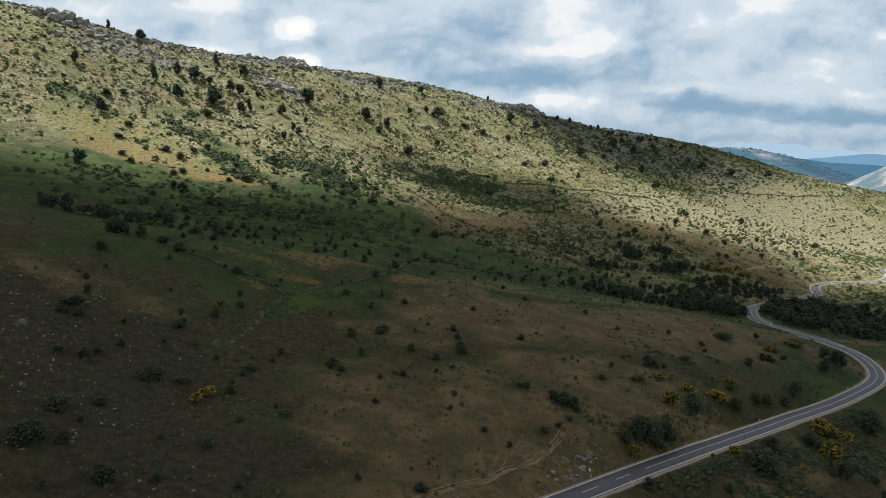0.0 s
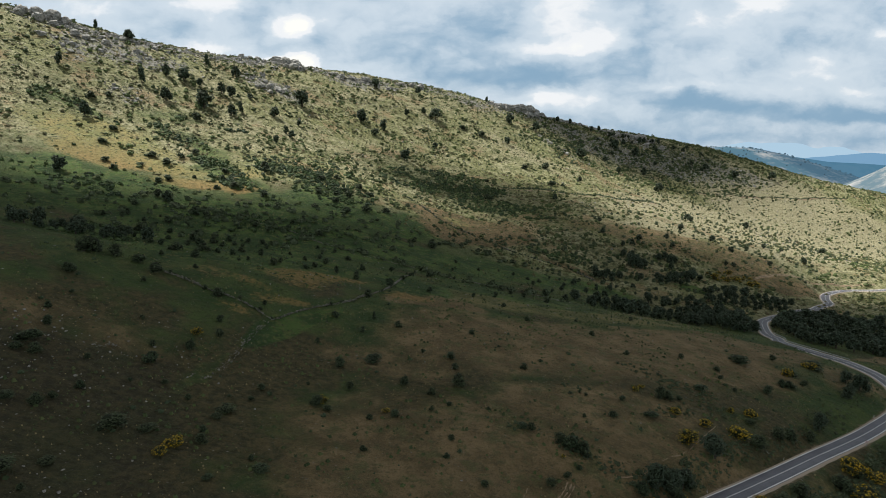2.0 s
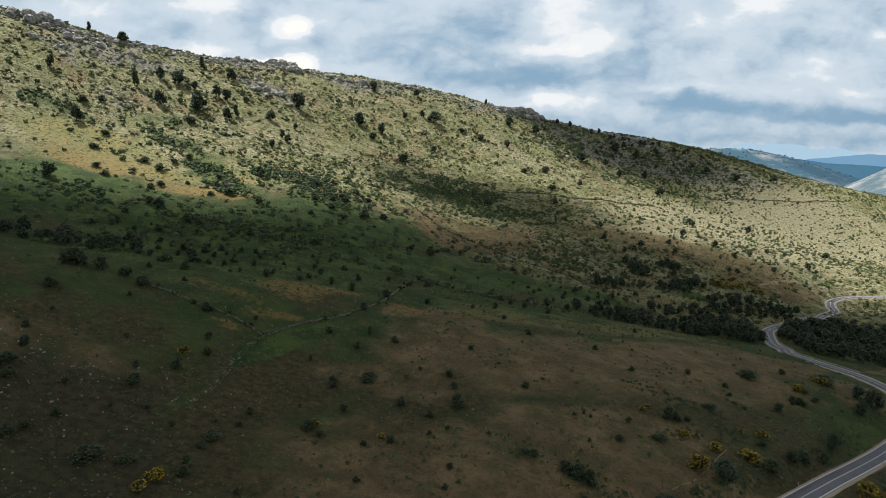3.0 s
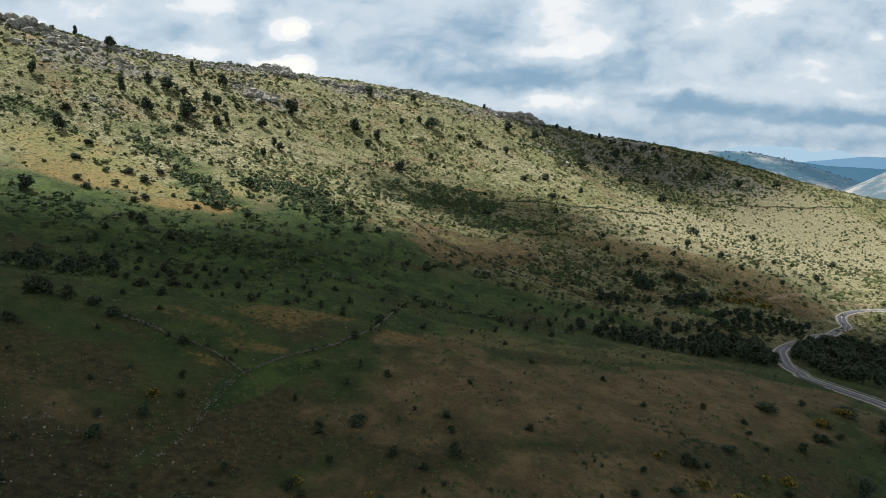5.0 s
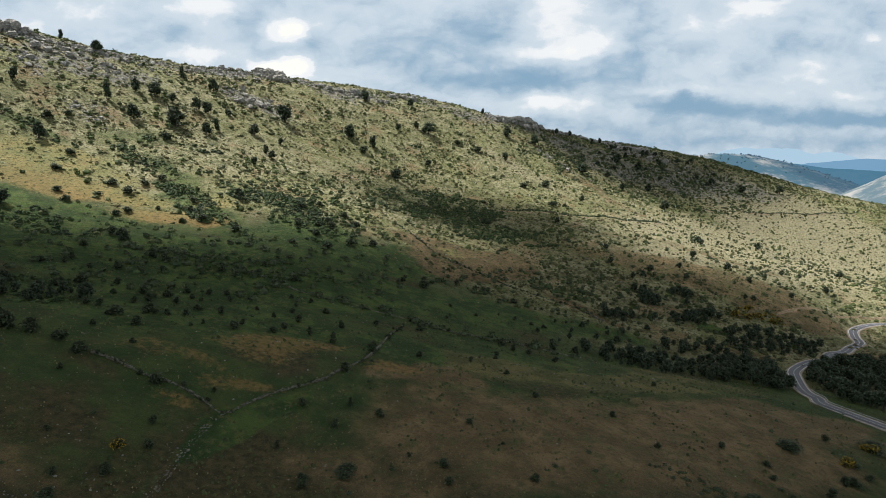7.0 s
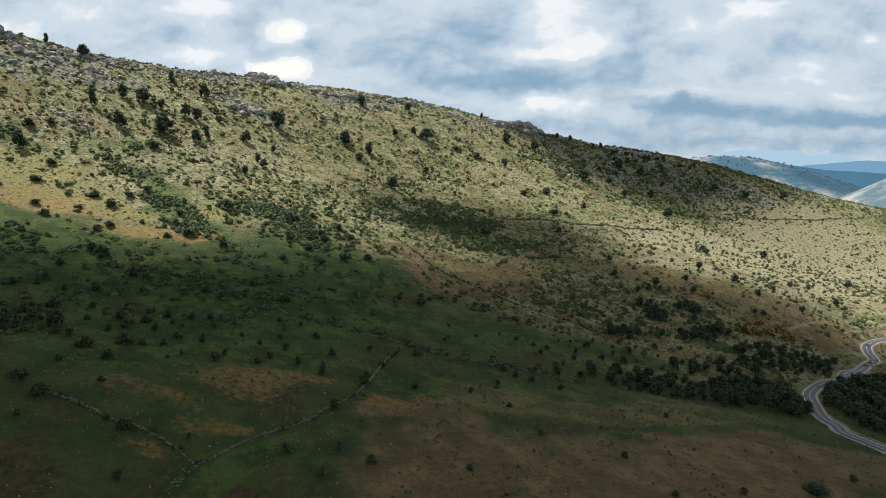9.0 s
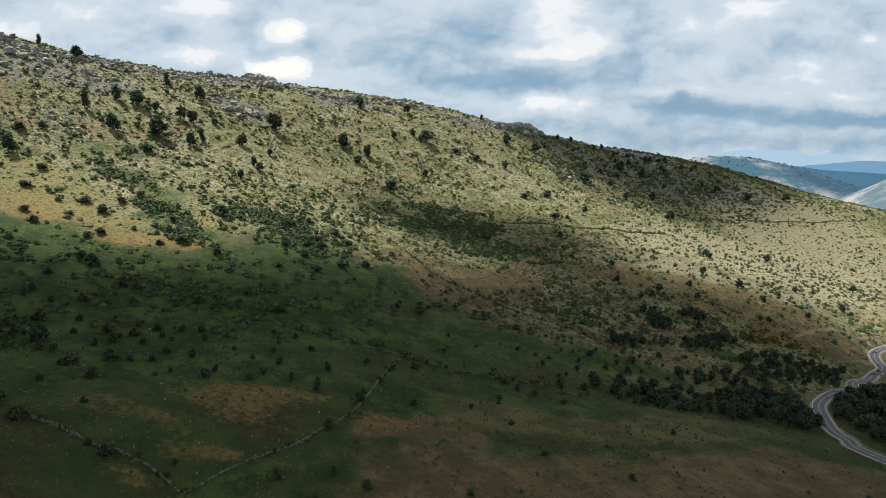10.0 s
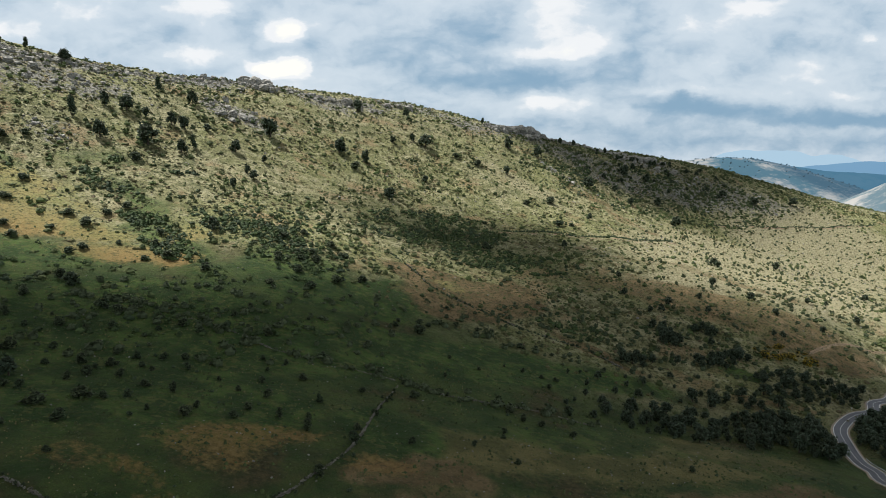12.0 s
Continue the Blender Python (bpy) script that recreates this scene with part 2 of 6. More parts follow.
def stretched(lo, hi, near_lo, near_hi, step, growth, back):
    """Positions that are a step apart in the near stretch and wider and wider outside it."""
    v = list(np.arange(near_lo, near_hi, step))
    for end, sign, growth in ((hi, 1, growth), (lo, -1, back)):
        p, s = (v[-1], step) if sign > 0 else (v[0], step)
        side = []
        while sign * (end - p) > 0:
            s *= growth
            p += sign * s
            side.append(p)
        v = v + side if sign > 0 else side[::-1] + v
    return np.array(v)



# ---- where the trees and bushes stand: x, y, width, height ----
RIDGE_TREES_A = [
    (-314, 557, 8.9, 10), (-262, 590, 7.9, 13.6), (-254, 624, 9.4, 11.2), (-240, 629, 14.2, 12), (-227, 633, 8.2, 7.5), (-237, 580, 12.1, 12.1),
    (-210, 595, 19.1, 15.6), (-208, 636, 9.3, 10.4), (-199, 639, 10.4, 10.4), (-189, 604, 8.7, 9.7), (-185, 618, 5.7, 10), (-210, 690, 11.3, 12.1),
    (-144, 693, 17.6, 15.7), (-159, 639, 10.1, 10.1), (-142, 612, 6.2, 7.6), (-136, 606, 8.5, 6.8), (-143, 577, 6.5, 7.1), (-88, 728, 14.2, 13),
]
RIDGE_TREES_B = [
    (-64, 730, 10.2, 12.2), (-7, 816, 17.3, 12.8), (-83, 843, 13.3, 11.9), (-30, 885, 10, 9), (-240, 422, 10.5, 9.2), (-309, 671, 11.7, 10),
    (-240, 691, 6.1, 11.5), (-269, 509, 9.5, 11.1), (-41, 799, 8, 7.1), (-22, 821, 6.4, 8.3), (-137, 642, 6.5, 5.8), (-186, 654, 7.5, 5.3),
    (-168, 409, 8.5, 6.6), (-133, 502, 8.4, 7.8), (-37, 674, 13, 10.4), (-6, 744, 8.3, 6.6), (-343, 676, 5.2, 8.6),
]
EAST_TREES = [
    (66, 962, 5.5, 8.7), (156, 1022, 8.2, 7), (94, 901, 14.3, 14.3), (131, 910, 14.5, 12.4), (84, 824, 11.1, 9.3), (184, 865, 16.9, 12.4),
    (284, 957, 13.6, 11.3), (222, 885, 9.3, 7.2), (232, 853, 8, 9), (280, 834, 12.9, 11.9), (276, 887, 11.6, 10.5), (113, 645, 5.8, 6.5),
    (122, 714, 9.7, 5.6), (161, 756, 6, 6.9), (369, 780, 9.8, 7.9), (270, 707, 10.2, 7.7), (253, 952, 14.5, 14.5), (401, 987, 12.2, 9.7),
    (451, 997, 15, 11.3), (533, 1043, 14.8, 12.1),
]
MEADOW_A = [
    (-39.3, 336.9, 3.7, 4.7), (-39.8, 313.8, 4.4, 4.8), (-50, 319, 3.9, 4.2), (-50, 356.5, 5, 3.2), (-62.6, 311.3, 4.8, 2.3), (-76.4, 307.4, 7.2, 3.2),
    (-97.2, 313, 4.7, 3.7), (-107.7, 305.6, 8.3, 4.6), (-116.5, 297.1, 8.2, 4.3), (-132.7, 307, 5.1, 3.4), (-137.3, 261, 9.1, 7.6), (-133.3, 263, 9.1, 6.8),
    (-127.2, 263.8, 6.8, 5.4), (-108.4, 257.9, 8.6, 5.1), (-117.3, 263.7, 7.4, 3.2), (-5.2, 317.5, 3.8, 3.2), (-23.5, 309.8, 5, 5), (-31.2, 288.6, 5.3, 3.8),
    (-84, 254, 5.4, 4.3), (-67.3, 256.9, 2.7, 2.7), (-40.4, 260.8, 3.7, 3.4),
]
MEADOW_B = [
    (-26.3, 264.9, 2.1, 4.3), (-16.1, 261.6, 3.7, 2.4), (-29.3, 253.1, 2.8, 2), (-73.9, 225.9, 3.8, 3.8), (-78.6, 212.2, 4.1, 2.9), (-97.4, 221.6, 2.7, 1.9),
    (-108.6, 247.4, 2.5, 2.2), (-99.3, 272.5, 3, 2.4), (-33.5, 223.4, 4.5, 2), (-11, 215.4, 3.2, 3.4), (-6, 242.1, 1.8, 1.7), (-43.7, 238.9, 1.7, 2.4),
    (-46.1, 382.7, 4.7, 2.8), (-85.2, 198.4, 5.4, 3), (-150.6, 369.3, 5.4, 5.4), (-147.6, 322.9, 3.6, 2.9), (-71, 388, 5, 4.1), (-105.8, 342.3, 3.6, 2.9),
    (-26.3, 357.3, 4.6, 2.9), (-18.2, 443.9, 5.6, 3.3), (-5.1, 445.9, 9.4, 4.2),
]

# plants of the near pasture and the roadside, and of the meadow and the lower hillside: x, y, width
PASTURE_BUSHES_A = [
    (-119.3, 208.0, 3.1), (-114.1, 198.6, 4.1), (-107.9, 182.9, 5.1), (-111.8, 180.9, 3.8), (-120.4, 222.4, 2.4), (-129.1, 237.6, 6.4), (-77.5, 236.5, 3.6), (-74.4, 226.6, 3.7), (-78.9, 213.5, 4.1),
    (-85.2, 200.2, 5.2), (-88.2, 207.4, 3.0), (-97.9, 189.3, 2.6), (-92.1, 174.5, 3.6), (-95.3, 162.5, 4.5), (-93.7, 166.4, 2.9), (-77.1, 190.1, 2.7), (-84.6, 185.7, 1.7), (-68.9, 185.6, 2.9),
    (-59.8, 191.6, 1.7), (-53.8, 192.4, 2.4), (-52.9, 200.0, 3.5), (-59.4, 170.1, 2.9), (-58.0, 165.2, 4.3), (-45.1, 162.0, 1.9), (-52.8, 133.4, 3.6), (-78.6, 122.6, 4.1), (-82.4, 121.9, 4.6),
    (-63.2, 133.8, 1.9), (-79.8, 132.4, 1.9), (-35.9, 194.7, 4.9),
]
PASTURE_BUSHES_B = [
    (-32.1, 193.0, 3.6), (-12.4, 191.7, 3.5), (-19.6, 189.5, 2.8), (-19.4, 172.1, 2.4), (-40.9, 208.3, 1.8), (-33.5, 225.9, 4.1), (-11.4, 215.1, 3.7), (-2.3, 209.1, 3.8), (-2.1, 197.3, 1.9),
    (-27.9, 208.9, 3.9), (-44.2, 240.5, 2.1), (-29.4, 254.8, 2.5), (-26.4, 266.9, 2.6), (-16.3, 263.2, 3.5), (-41.2, 262.4, 3.5), (39.4, 293.5, 3.6), (13.0, 264.4, 3.5), (65.9, 284.8, 3.5),
    (22.6, 252.8, 1.8), (5.5, 230.0, 3.4), (6.5, 216.0, 6.6), (4.3, 238.3, 4.3), (29.9, 234.5, 3.7), (75.0, 263.1, 3.0), (100.2, 271.9, 3.5), (63.9, 308.0, 1.9), (96.6, 330.5, 3.7),
    (27.9, 335.8, 2.8), (111.7, 264.1, 3.5), (109.8, 255.7, 3.1),
]
PASTURE_BUSHES_C = [
    (150.9, 294.2, 4.0), (126.7, 252.3, 5.2), (137.5, 262.2, 4.5), (140.6, 262.6, 5.5), (150.4, 268.6, 4.5), (111.7, 247.2, 2.7), (60.1, 216.9, 3.0), (75.5, 225.7, 5.8), (78.2, 225.6, 4.4),
    (82.6, 226.4, 3.0), (43.0, 216.6, 1.9), (46.3, 218.5, 1.6), (48.2, 216.8, 1.9), (53.8, 204.2, 3.6), (106.0, 222.6, 4.0), (102.0, 208.4, 7.3), (113.4, 218.1, 6.1), (118.3, 219.7, 6.2),
    (128.2, 225.2, 4.8), (26.3, 189.5, 3.6), (36.5, 182.8, 7.0), (34.0, 184.8, 4.7), (39.4, 180.7, 5.8), (37.0, 174.5, 2.3), (33.2, 170.8, 2.9), (28.4, 166.8, 3.8), (11.4, 161.7, 2.9),
    (17.5, 157.2, 2.4), (2.2, 172.4, 2.2), (3.4, 180.5, 2.7),
]
PASTURE_BUSHES_D = [
    (15.0, 199.6, 1.7), (3.1, 201.0, 2.5), (44.3, 201.5, 1.8), (62.1, 174.1, 7.1), (52.3, 170.3, 5.7), (68.3, 179.3, 4.9), (76.6, 173.1, 1.7), (102.5, 185.2, 8.1), (121.4, 197.2, 8.8),
    (-83.2, 118.9, 8.5), (-64.7, 113.4, 6.1), (-56.7, 117.4, 2.8), (-42, 121, 2.8), (-5, 132, 4.2), (-19, 132, 2.4), (-72, 106, 2.4), (94, 172, 13), (125, 183, 8.8),
    (53, 152, 4.4),
]
LOW_BUSHES = [
    (-112.9, 187.0, 10.4), (-100.9, 160.3, 5.7), (-78.5, 162.6, 9.9), (-58.0, 184.0, 7.1), (-59.0, 178.7, 4.6), (-70.9, 165.9, 6.6), (-51.0, 150.3, 4.0), (-41.4, 158.1, 6.1), (-86.9, 135.8, 8.9),
    (-81.5, 142.7, 5.1), (-23.3, 231.2, 9.8), (128.1, 278.9, 11.2), (149.3, 277.6, 9.6), (168.1, 294.2, 12.4), (95.7, 240.5, 7.9), (67.1, 209.9, 6.8), (24.1, 190.5, 4.8),
]
GORSE = [
    (-63.4, 161.7, 6.0), (-64.3, 156.7, 5.2), (-80.1, 222.3, 4.5), (-15.5, 194.2, 3.1), (-34.7, 197.6, 4.9), (67.2, 225.8, 3.5), (70.5, 229.7, 2.9), (77.3, 215.3, 5.6), (101.2, 227.6, 3.7),
    (108.7, 228.6, 6.3), (85.9, 211.9, 5.7), (75.3, 199.0, 8.0), (95.9, 210.7, 8.6), (33.4, 178.3, 1.8), (53.8, 167.9, 5.7), (64.3, 174.1, 4.8), (131.4, 207.6, 9.3), (136.1, 208.7, 6.3),
    (138.8, 206.9, 7.9), (86.7, 176.3, 5.0), (126.7, 193.9, 10.3), (166.3, 291.1, 8.2), (147.5, 275.7, 6.5), (213, 501, 9.5), (223, 501, 8.6), (232, 506, 9.2), (241, 502, 8.2),
    (249, 508, 7.6), (230, 515, 7.5),
]
ROADSIDE_TREES = [
    (81.4, 194.2, 9.5), (57.7, 174.0, 9.5), (62.7, 176.0, 8.0), (66.0, 178.5, 7.0), (135.8, 232.4, 8.0), (177.5, 274.0, 9.0), (175.0, 279.5, 7.5),
    (167.0, 265.0, 6.5), (154.5, 216.0, 9.5), (158.5, 222.5, 8.0),
]
MEADOW_C = [
    (-182.5, 360, 5.2), (-174.1, 364.7, 4.7), (-174.6, 371.8, 5.4), (-161.3, 363.4, 4.0), (-131.3, 372.7, 5.1), (-140.4, 369.1, 4.0), (-158.8, 377.5, 3.0), (-127.3, 353.2, 6.3), (-153.6, 342.4, 7.3),
    (-157.6, 329.6, 6.1), (-135.7, 333.5, 3.9), (-125.5, 338.6, 6.0), (-119.2, 329.4, 5.7), (-103, 308.5, 4.4), (-105.6, 289.1, 5.9), (-101.9, 351.3, 4.5), (-94.5, 354.7, 5.1), (-111, 349.3, 4.6),
    (-115.3, 338.9, 5.9), (-90, 299, 2.6), (-116.3, 280.7, 3.8), (-84.3, 408, 4.9), (-97.9, 401.6, 3.6), (-89.3, 399.8, 4.8), (-106.8, 383.5, 5.8), (-97.1, 378.2, 5.1), (-89.1, 384.9, 5.1),
    (-68.1, 367, 3.1), (-63.7, 357.6, 3.0), (-117, 370, 3.3),
]
MEADOW_D = [
    (-114.3, 377.1, 4.0), (-136.2, 388.2, 7.2), (-144.2, 391.2, 7.3), (-58, 413, 3.6), (-44, 459, 4.0), (-17.1, 451.7, 5.3),
    (-6, 458, 6.7), (-1, 458.7, 5.4), (10, 491, 3.7), (15, 469.2, 6.2), (27, 470.5, 4.9), (36, 473, 4.9), (-58.3, 366.7, 3.6), (-40.8, 322, 3.5), (-23.7, 319.7, 4.3),
    (-5.3, 362.8, 5.9), (29, 341, 3.2), (34.2, 366.7, 5.0), (39.1, 359.3, 5.0), (45.6, 356.7, 4.9), (61.4, 378.8, 7.0), (16.4, 323.9, 3.0), (51, 460, 6.9), (69, 459, 4.2),
    (60, 463, 4.2), (47.4, 425.6, 3.7), (24.4, 413.1, 3.5), (38.3, 427.9, 2.5), (56.6, 421.8, 3.7), (58.5, 408.9, 4.8), (64.3, 421.9, 4.4), (10.1, 420.4, 3.0), (7.2, 394.9, 3.3),
]
HILLSIDE_A = [
    (31, 316, 3.5), (57, 350, 4.5), (-243, 482, 9.0), (-207, 568, 12.0), (-186, 506, 9.0), (-195, 477, 11.0), (-209, 483, 10.0), (-171, 462, 5.1), (-188, 443, 8.0),
    (-151, 449, 6.3), (-84, 445, 7.5), (-90, 486, 7.0), (-246, 505, 9.0), (-270, 547, 8.5), (-278, 535, 11.0), (-208, 465, 6.2), (-184, 450, 8.0), (-192, 494, 9.0),
    (-229, 456, 7.7), (-219, 447, 8.0), (-180, 393, 5.1), (-176, 414, 7.5), (-157, 484, 8.6), (-141, 455, 10.0), (-153, 468, 8.2), (-118, 447, 10.0), (-93, 516, 10.0),
]
HILLSIDE_B = [
    (-75, 470, 9.0), (-68, 491, 10.0), (-77, 489, 8.4), (-64, 453, 10.0), (-53, 471, 9.5), (-65, 523, 10.0), (-88, 480, 7.0), (-73, 504, 7.5), (-81, 498, 6.7),
    (48, 679, 7.4), (46, 622, 12.0), (-54, 512, 9.5), (-41, 486, 9.4), (-84, 531, 8.0), (27, 821, 13.0), (50, 820, 15.0), (-71, 709, 14.0), (135, 719, 8.1),
    (97, 759, 12.0), (124, 777, 15.0),
]
# trees dotted over the slope above the road: x, y, width
SLOPE_TREES = [
    (225, 610, 8), (250, 595, 8), (254, 566, 7), (197, 550, 7), (168, 550, 8), (140, 561, 6), (314, 627, 6), (339, 601, 7), (283, 555, 6),
    (431, 725, 9), (199, 572, 6), (159, 539, 7), (151, 538, 6), (242, 533, 5.5), (235, 532, 5), (338, 640, 5.5), (271, 702, 8), (144, 591, 6),
    (169, 481, 7), (175, 481, 8), (187, 492, 8), (193, 495, 9), (163, 478, 6), (153, 498, 8), (150, 507, 8), (146, 516, 7),
    (157, 506, 6), (132, 475, 6), (125, 474, 6.5), (115, 471, 6), (180, 505, 6), (148, 478, 6),
]

# ---- materials ----


def material(name, build):
    m = bpy.data.materials.new(name)
    m.use_nodes = True
    n = Nodes(m.node_tree)
    bsdf = m.node_tree.nodes["Principled BSDF"]
    bsdf.inputs["Specular IOR Level"].default_value = 0.25
    build(n, bsdf, lambda key, v: m.node_tree.links.new(v, bsdf.inputs[key]))
    return m


def place(n):
    return n.add("ShaderNodeNewGeometry").outputs["Position"]


def bump(n, put, height, strength, distance):
    put("Normal", n.add("ShaderNodeBump", {"Strength": strength, "Distance": distance, "Height": height}).outputs[0])


def soil_mat(n, b, put):
    p = place(n)
    zone = {k: n.add("ShaderNodeAttribute", attribute_name=k).outputs["Fac"] for k in ("dry", "green", "brown", "ochre", "rock", "path", "pale", "deep_shade")}
    broad, mid, grain, fine = n.noise(p, 0.012, 5.0), n.noise(p, 0.07, 6.0, 0.65), n.noise(p, 0.45, 5.0, 0.65), n.noise(p, 2.2, 4.0, 0.7)
    olive = n.mix(n.ramp(mid, 0.35, 0.65), (0.032, 0.076, 0.018), (0.085, 0.128, 0.032))
    heath = n.mix(n.ramp(grain, 0.35, 0.65), (0.046, 0.043, 0.017), (0.125, 0.102, 0.043))
    north = n.ramp(n.add("ShaderNodeSeparateXYZ", {0: p}).outputs[1], 215.0, 275.0)
    olive = n.mix(n.ramp(n.math("SUBTRACT", n.noise(p, 0.028, 5.0, 0.62), n.math("MULTIPLY", north, 0.16)), 0.34, 0.52), olive, heath)
    olive = n.mix(n.ramp(n.math("ADD", zone["pale"], n.math("MULTIPLY_ADD", grain, 1.2, -0.6)), 0.2, 0.8), olive, n.mix(n.ramp(mid, 0.4, 0.6), (0.12, 0.125, 0.042), (0.22, 0.195, 0.075)))
    straw = n.mix(n.ramp(mid, 0.36, 0.62), (0.176, 0.185, 0.083), (0.40, 0.37, 0.203))
    straw = n.mix(n.ramp(broad, 0.4, 0.62), straw, (0.25, 0.26, 0.105))
    clod = n.noise(p, 0.14, 5.0, 0.7)
    straw = n.mix(n.math("MULTIPLY", n.ramp(clod, 0.50, 0.62), 0.7), straw, (0.45, 0.425, 0.255))
    straw = n.mix(n.math("MULTIPLY", n.ramp(clod, 0.47, 0.38), 0.7), straw, (0.135, 0.135, 0.05))
    straw = n.mix(n.math("MULTIPLY", n.ramp(n.noise(p, 0.018, 5.0, 0.62), 0.52, 0.62), 0.6), straw, (0.165, 0.175, 0.062))
    straw = n.mix(n.math("MULTIPLY", n.ramp(n.noise(p, 0.032, 5.0, 0.65), 0.54, 0.64), 0.55), straw, (0.34, 0.215, 0.115))
    bleached = n.mix(n.ramp(grain, 0.35, 0.65), (0.305, 0.285, 0.16), (0.475, 0.43, 0.262))
    straw = n.mix(n.ramp(n.math("ADD", zone["pale"], n.math("MULTIPLY_ADD", mid, 1.0, -0.5)), 0.2, 0.8), straw, bleached)
    col = n.mix(zone["dry"], olive, straw)
    turf = n.mix(n.ramp(mid, 0.38, 0.62), (0.028, 0.078, 0.016), (0.095, 0.165, 0.036))
    turf = n.mix(n.math("MULTIPLY", n.ramp(n.noise(p, 0.3, 5.0, 0.7), 0.51, 0.61), 0.75), turf, (0.155, 0.17, 0.052))
    turf = n.mix(n.math("MULTIPLY", n.ramp(n.noise(p, 0.045, 4.0, 0.6), 0.50, 0.38), 0.75), turf, (0.022, 0.064, 0.014))
    col = n.mix(n.ramp(n.math("ADD", zone["green"], n.math("MULTIPLY_ADD", grain, 0.5, -0.25)), 0.2, 0.75), col, turf)
    # deeper cloud shade mixed into the soil colour as a dark brown
    shade_brown = n.mix(n.ramp(grain, 0.36, 0.62), (0.034, 0.031, 0.017), (0.082, 0.068, 0.034))
    col = n.mix(n.math("MULTIPLY", n.ramp(n.math("ADD", zone["deep_shade"], n.math("MULTIPLY_ADD", mid, 0.9, -0.45)), 0.2, 0.8), 0.85), col, shade_brown)
    earth = n.mix(n.ramp(mid, 0.38, 0.66), (0.168, 0.12, 0.056), (0.30, 0.212, 0.106))
    earth = n.mix(n.ramp(n.noise(p, 0.16, 5.0, 0.65), 0.5, 0.64), earth, (0.15, 0.14, 0.058))
    col = n.mix(n.ramp(n.math("ADD", zone["brown"], n.math("MULTIPLY_ADD", mid, 0.9, -0.45)), 0.25, 0.8), col, earth)
    rust = n.mix(n.ramp(grain, 0.35, 0.65), (0.40, 0.21, 0.07), (0.32, 0.225, 0.085))
    rust = n.mix(zone["dry"], rust, n.mix(n.ramp(mid, 0.4, 0.6), (0.37, 0.315, 0.12), (0.25, 0.26, 0.09)))
    col = n.mix(n.ramp(n.math("ADD", zone["ochre"], n.math("MULTIPLY_ADD", grain, 2.2, -1.3)), 0.05, 0.95), col, rust)
    stone = n.mix(n.ramp(fine, 0.35, 0.65), (0.12, 0.118, 0.10), (0.44, 0.425, 0.37))
    stone = n.mix(n.ramp(grain, 0.46, 0.36), stone, (0.05, 0.055, 0.032))
    col = n.mix(n.ramp(n.math("ADD", zone["rock"], n.math("MULTIPLY_ADD", n.noise(p, 0.17, 5.0, 0.72), 3.4, -1.9)), 0.35, 0.6), col, stone)
    dust = n.mix(n.ramp(fine, 0.3, 0.7), (0.24, 0.175, 0.115), (0.34, 0.26, 0.18))
    col = n.mix(n.ramp(n.math("ADD", zone["path"], n.math("MULTIPLY_ADD", grain, 0.6, -0.3)), 0.35, 0.6), col, dust)
    speck = n.noise(p, 0.42, 4.0, 0.68)
    wisp = n.noise(p, 3.4, 3.0, 0.7)
    near = n.math("SUBTRACT", 1.0, zone["dry"])
    col = n.mix(n.math("MULTIPLY", n.math("MULTIPLY", n.ramp(wisp, 0.56, 0.68), near), n.math("MULTIPLY_ADD", zone["brown"], 0.4, 0.25)), col, (0.28, 0.25, 0.12))
    col = n.mix(n.math("MULTIPLY", n.math("MULTIPLY", n.ramp(wisp, 0.46, 0.34), near), 0.6), col, (0.035, 0.036, 0.015))
    tuft = n.math("MULTIPLY", n.ramp(speck, 0.54, 0.60), n.math("SUBTRACT", n.math("MULTIPLY_ADD", zone["dry"], 0.55, 0.38), n.math("MULTIPLY", zone["pale"], 0.18)))
    col = n.mix(tuft, col, (0.06, 0.068, 0.028))
    blade = n.ramp(n.noise(p, 1.0, 3.0, 0.65), 0.54, 0.64)
    col = n.mix(n.math("MULTIPLY", blade, n.math("MULTIPLY_ADD", zone["dry"], 0.35, 0.25)), col, (0.05, 0.055, 0.022))
    pale = n.ramp(n.noise(p, 1.1, 2.0, 0.5), 0.70, 0.76)
    col = n.mix(n.math("MULTIPLY", pale, 0.6), col, (0.34, 0.32, 0.28))
    col = n.mix(n.ramp(fine, 0.2, 0.8), n.mix(0.35, col, (0.03, 0.03, 0.012)), col)
    put("Base Color", col)
    b.inputs["Roughness"].default_value = 0.95
    bump(n, put, n.math("ADD", n.math("ADD", grain, speck), n.math("MULTIPLY", fine, 0.4)), 1.0, 1.6)


def leaf_mat(dark, light, dry=(0.08, 0.072, 0.025)):
    def build(n, b, put):
        who = n.add("ShaderNodeObjectInfo").outputs["Random"]
        piece = n.add("ShaderNodeNewGeometry").outputs["Random Per Island"]
        col = n.mix(piece, dark, light)
        col = n.mix(n.math("MULTIPLY", who, 0.35), col, dry)
        put("Base Color", col)
        b.inputs["Roughness"].default_value = 0.7
        b.inputs["Transmission Weight"].default_value = 0.0
        b.inputs["Subsurface Weight"].default_value = 0.0
    return build


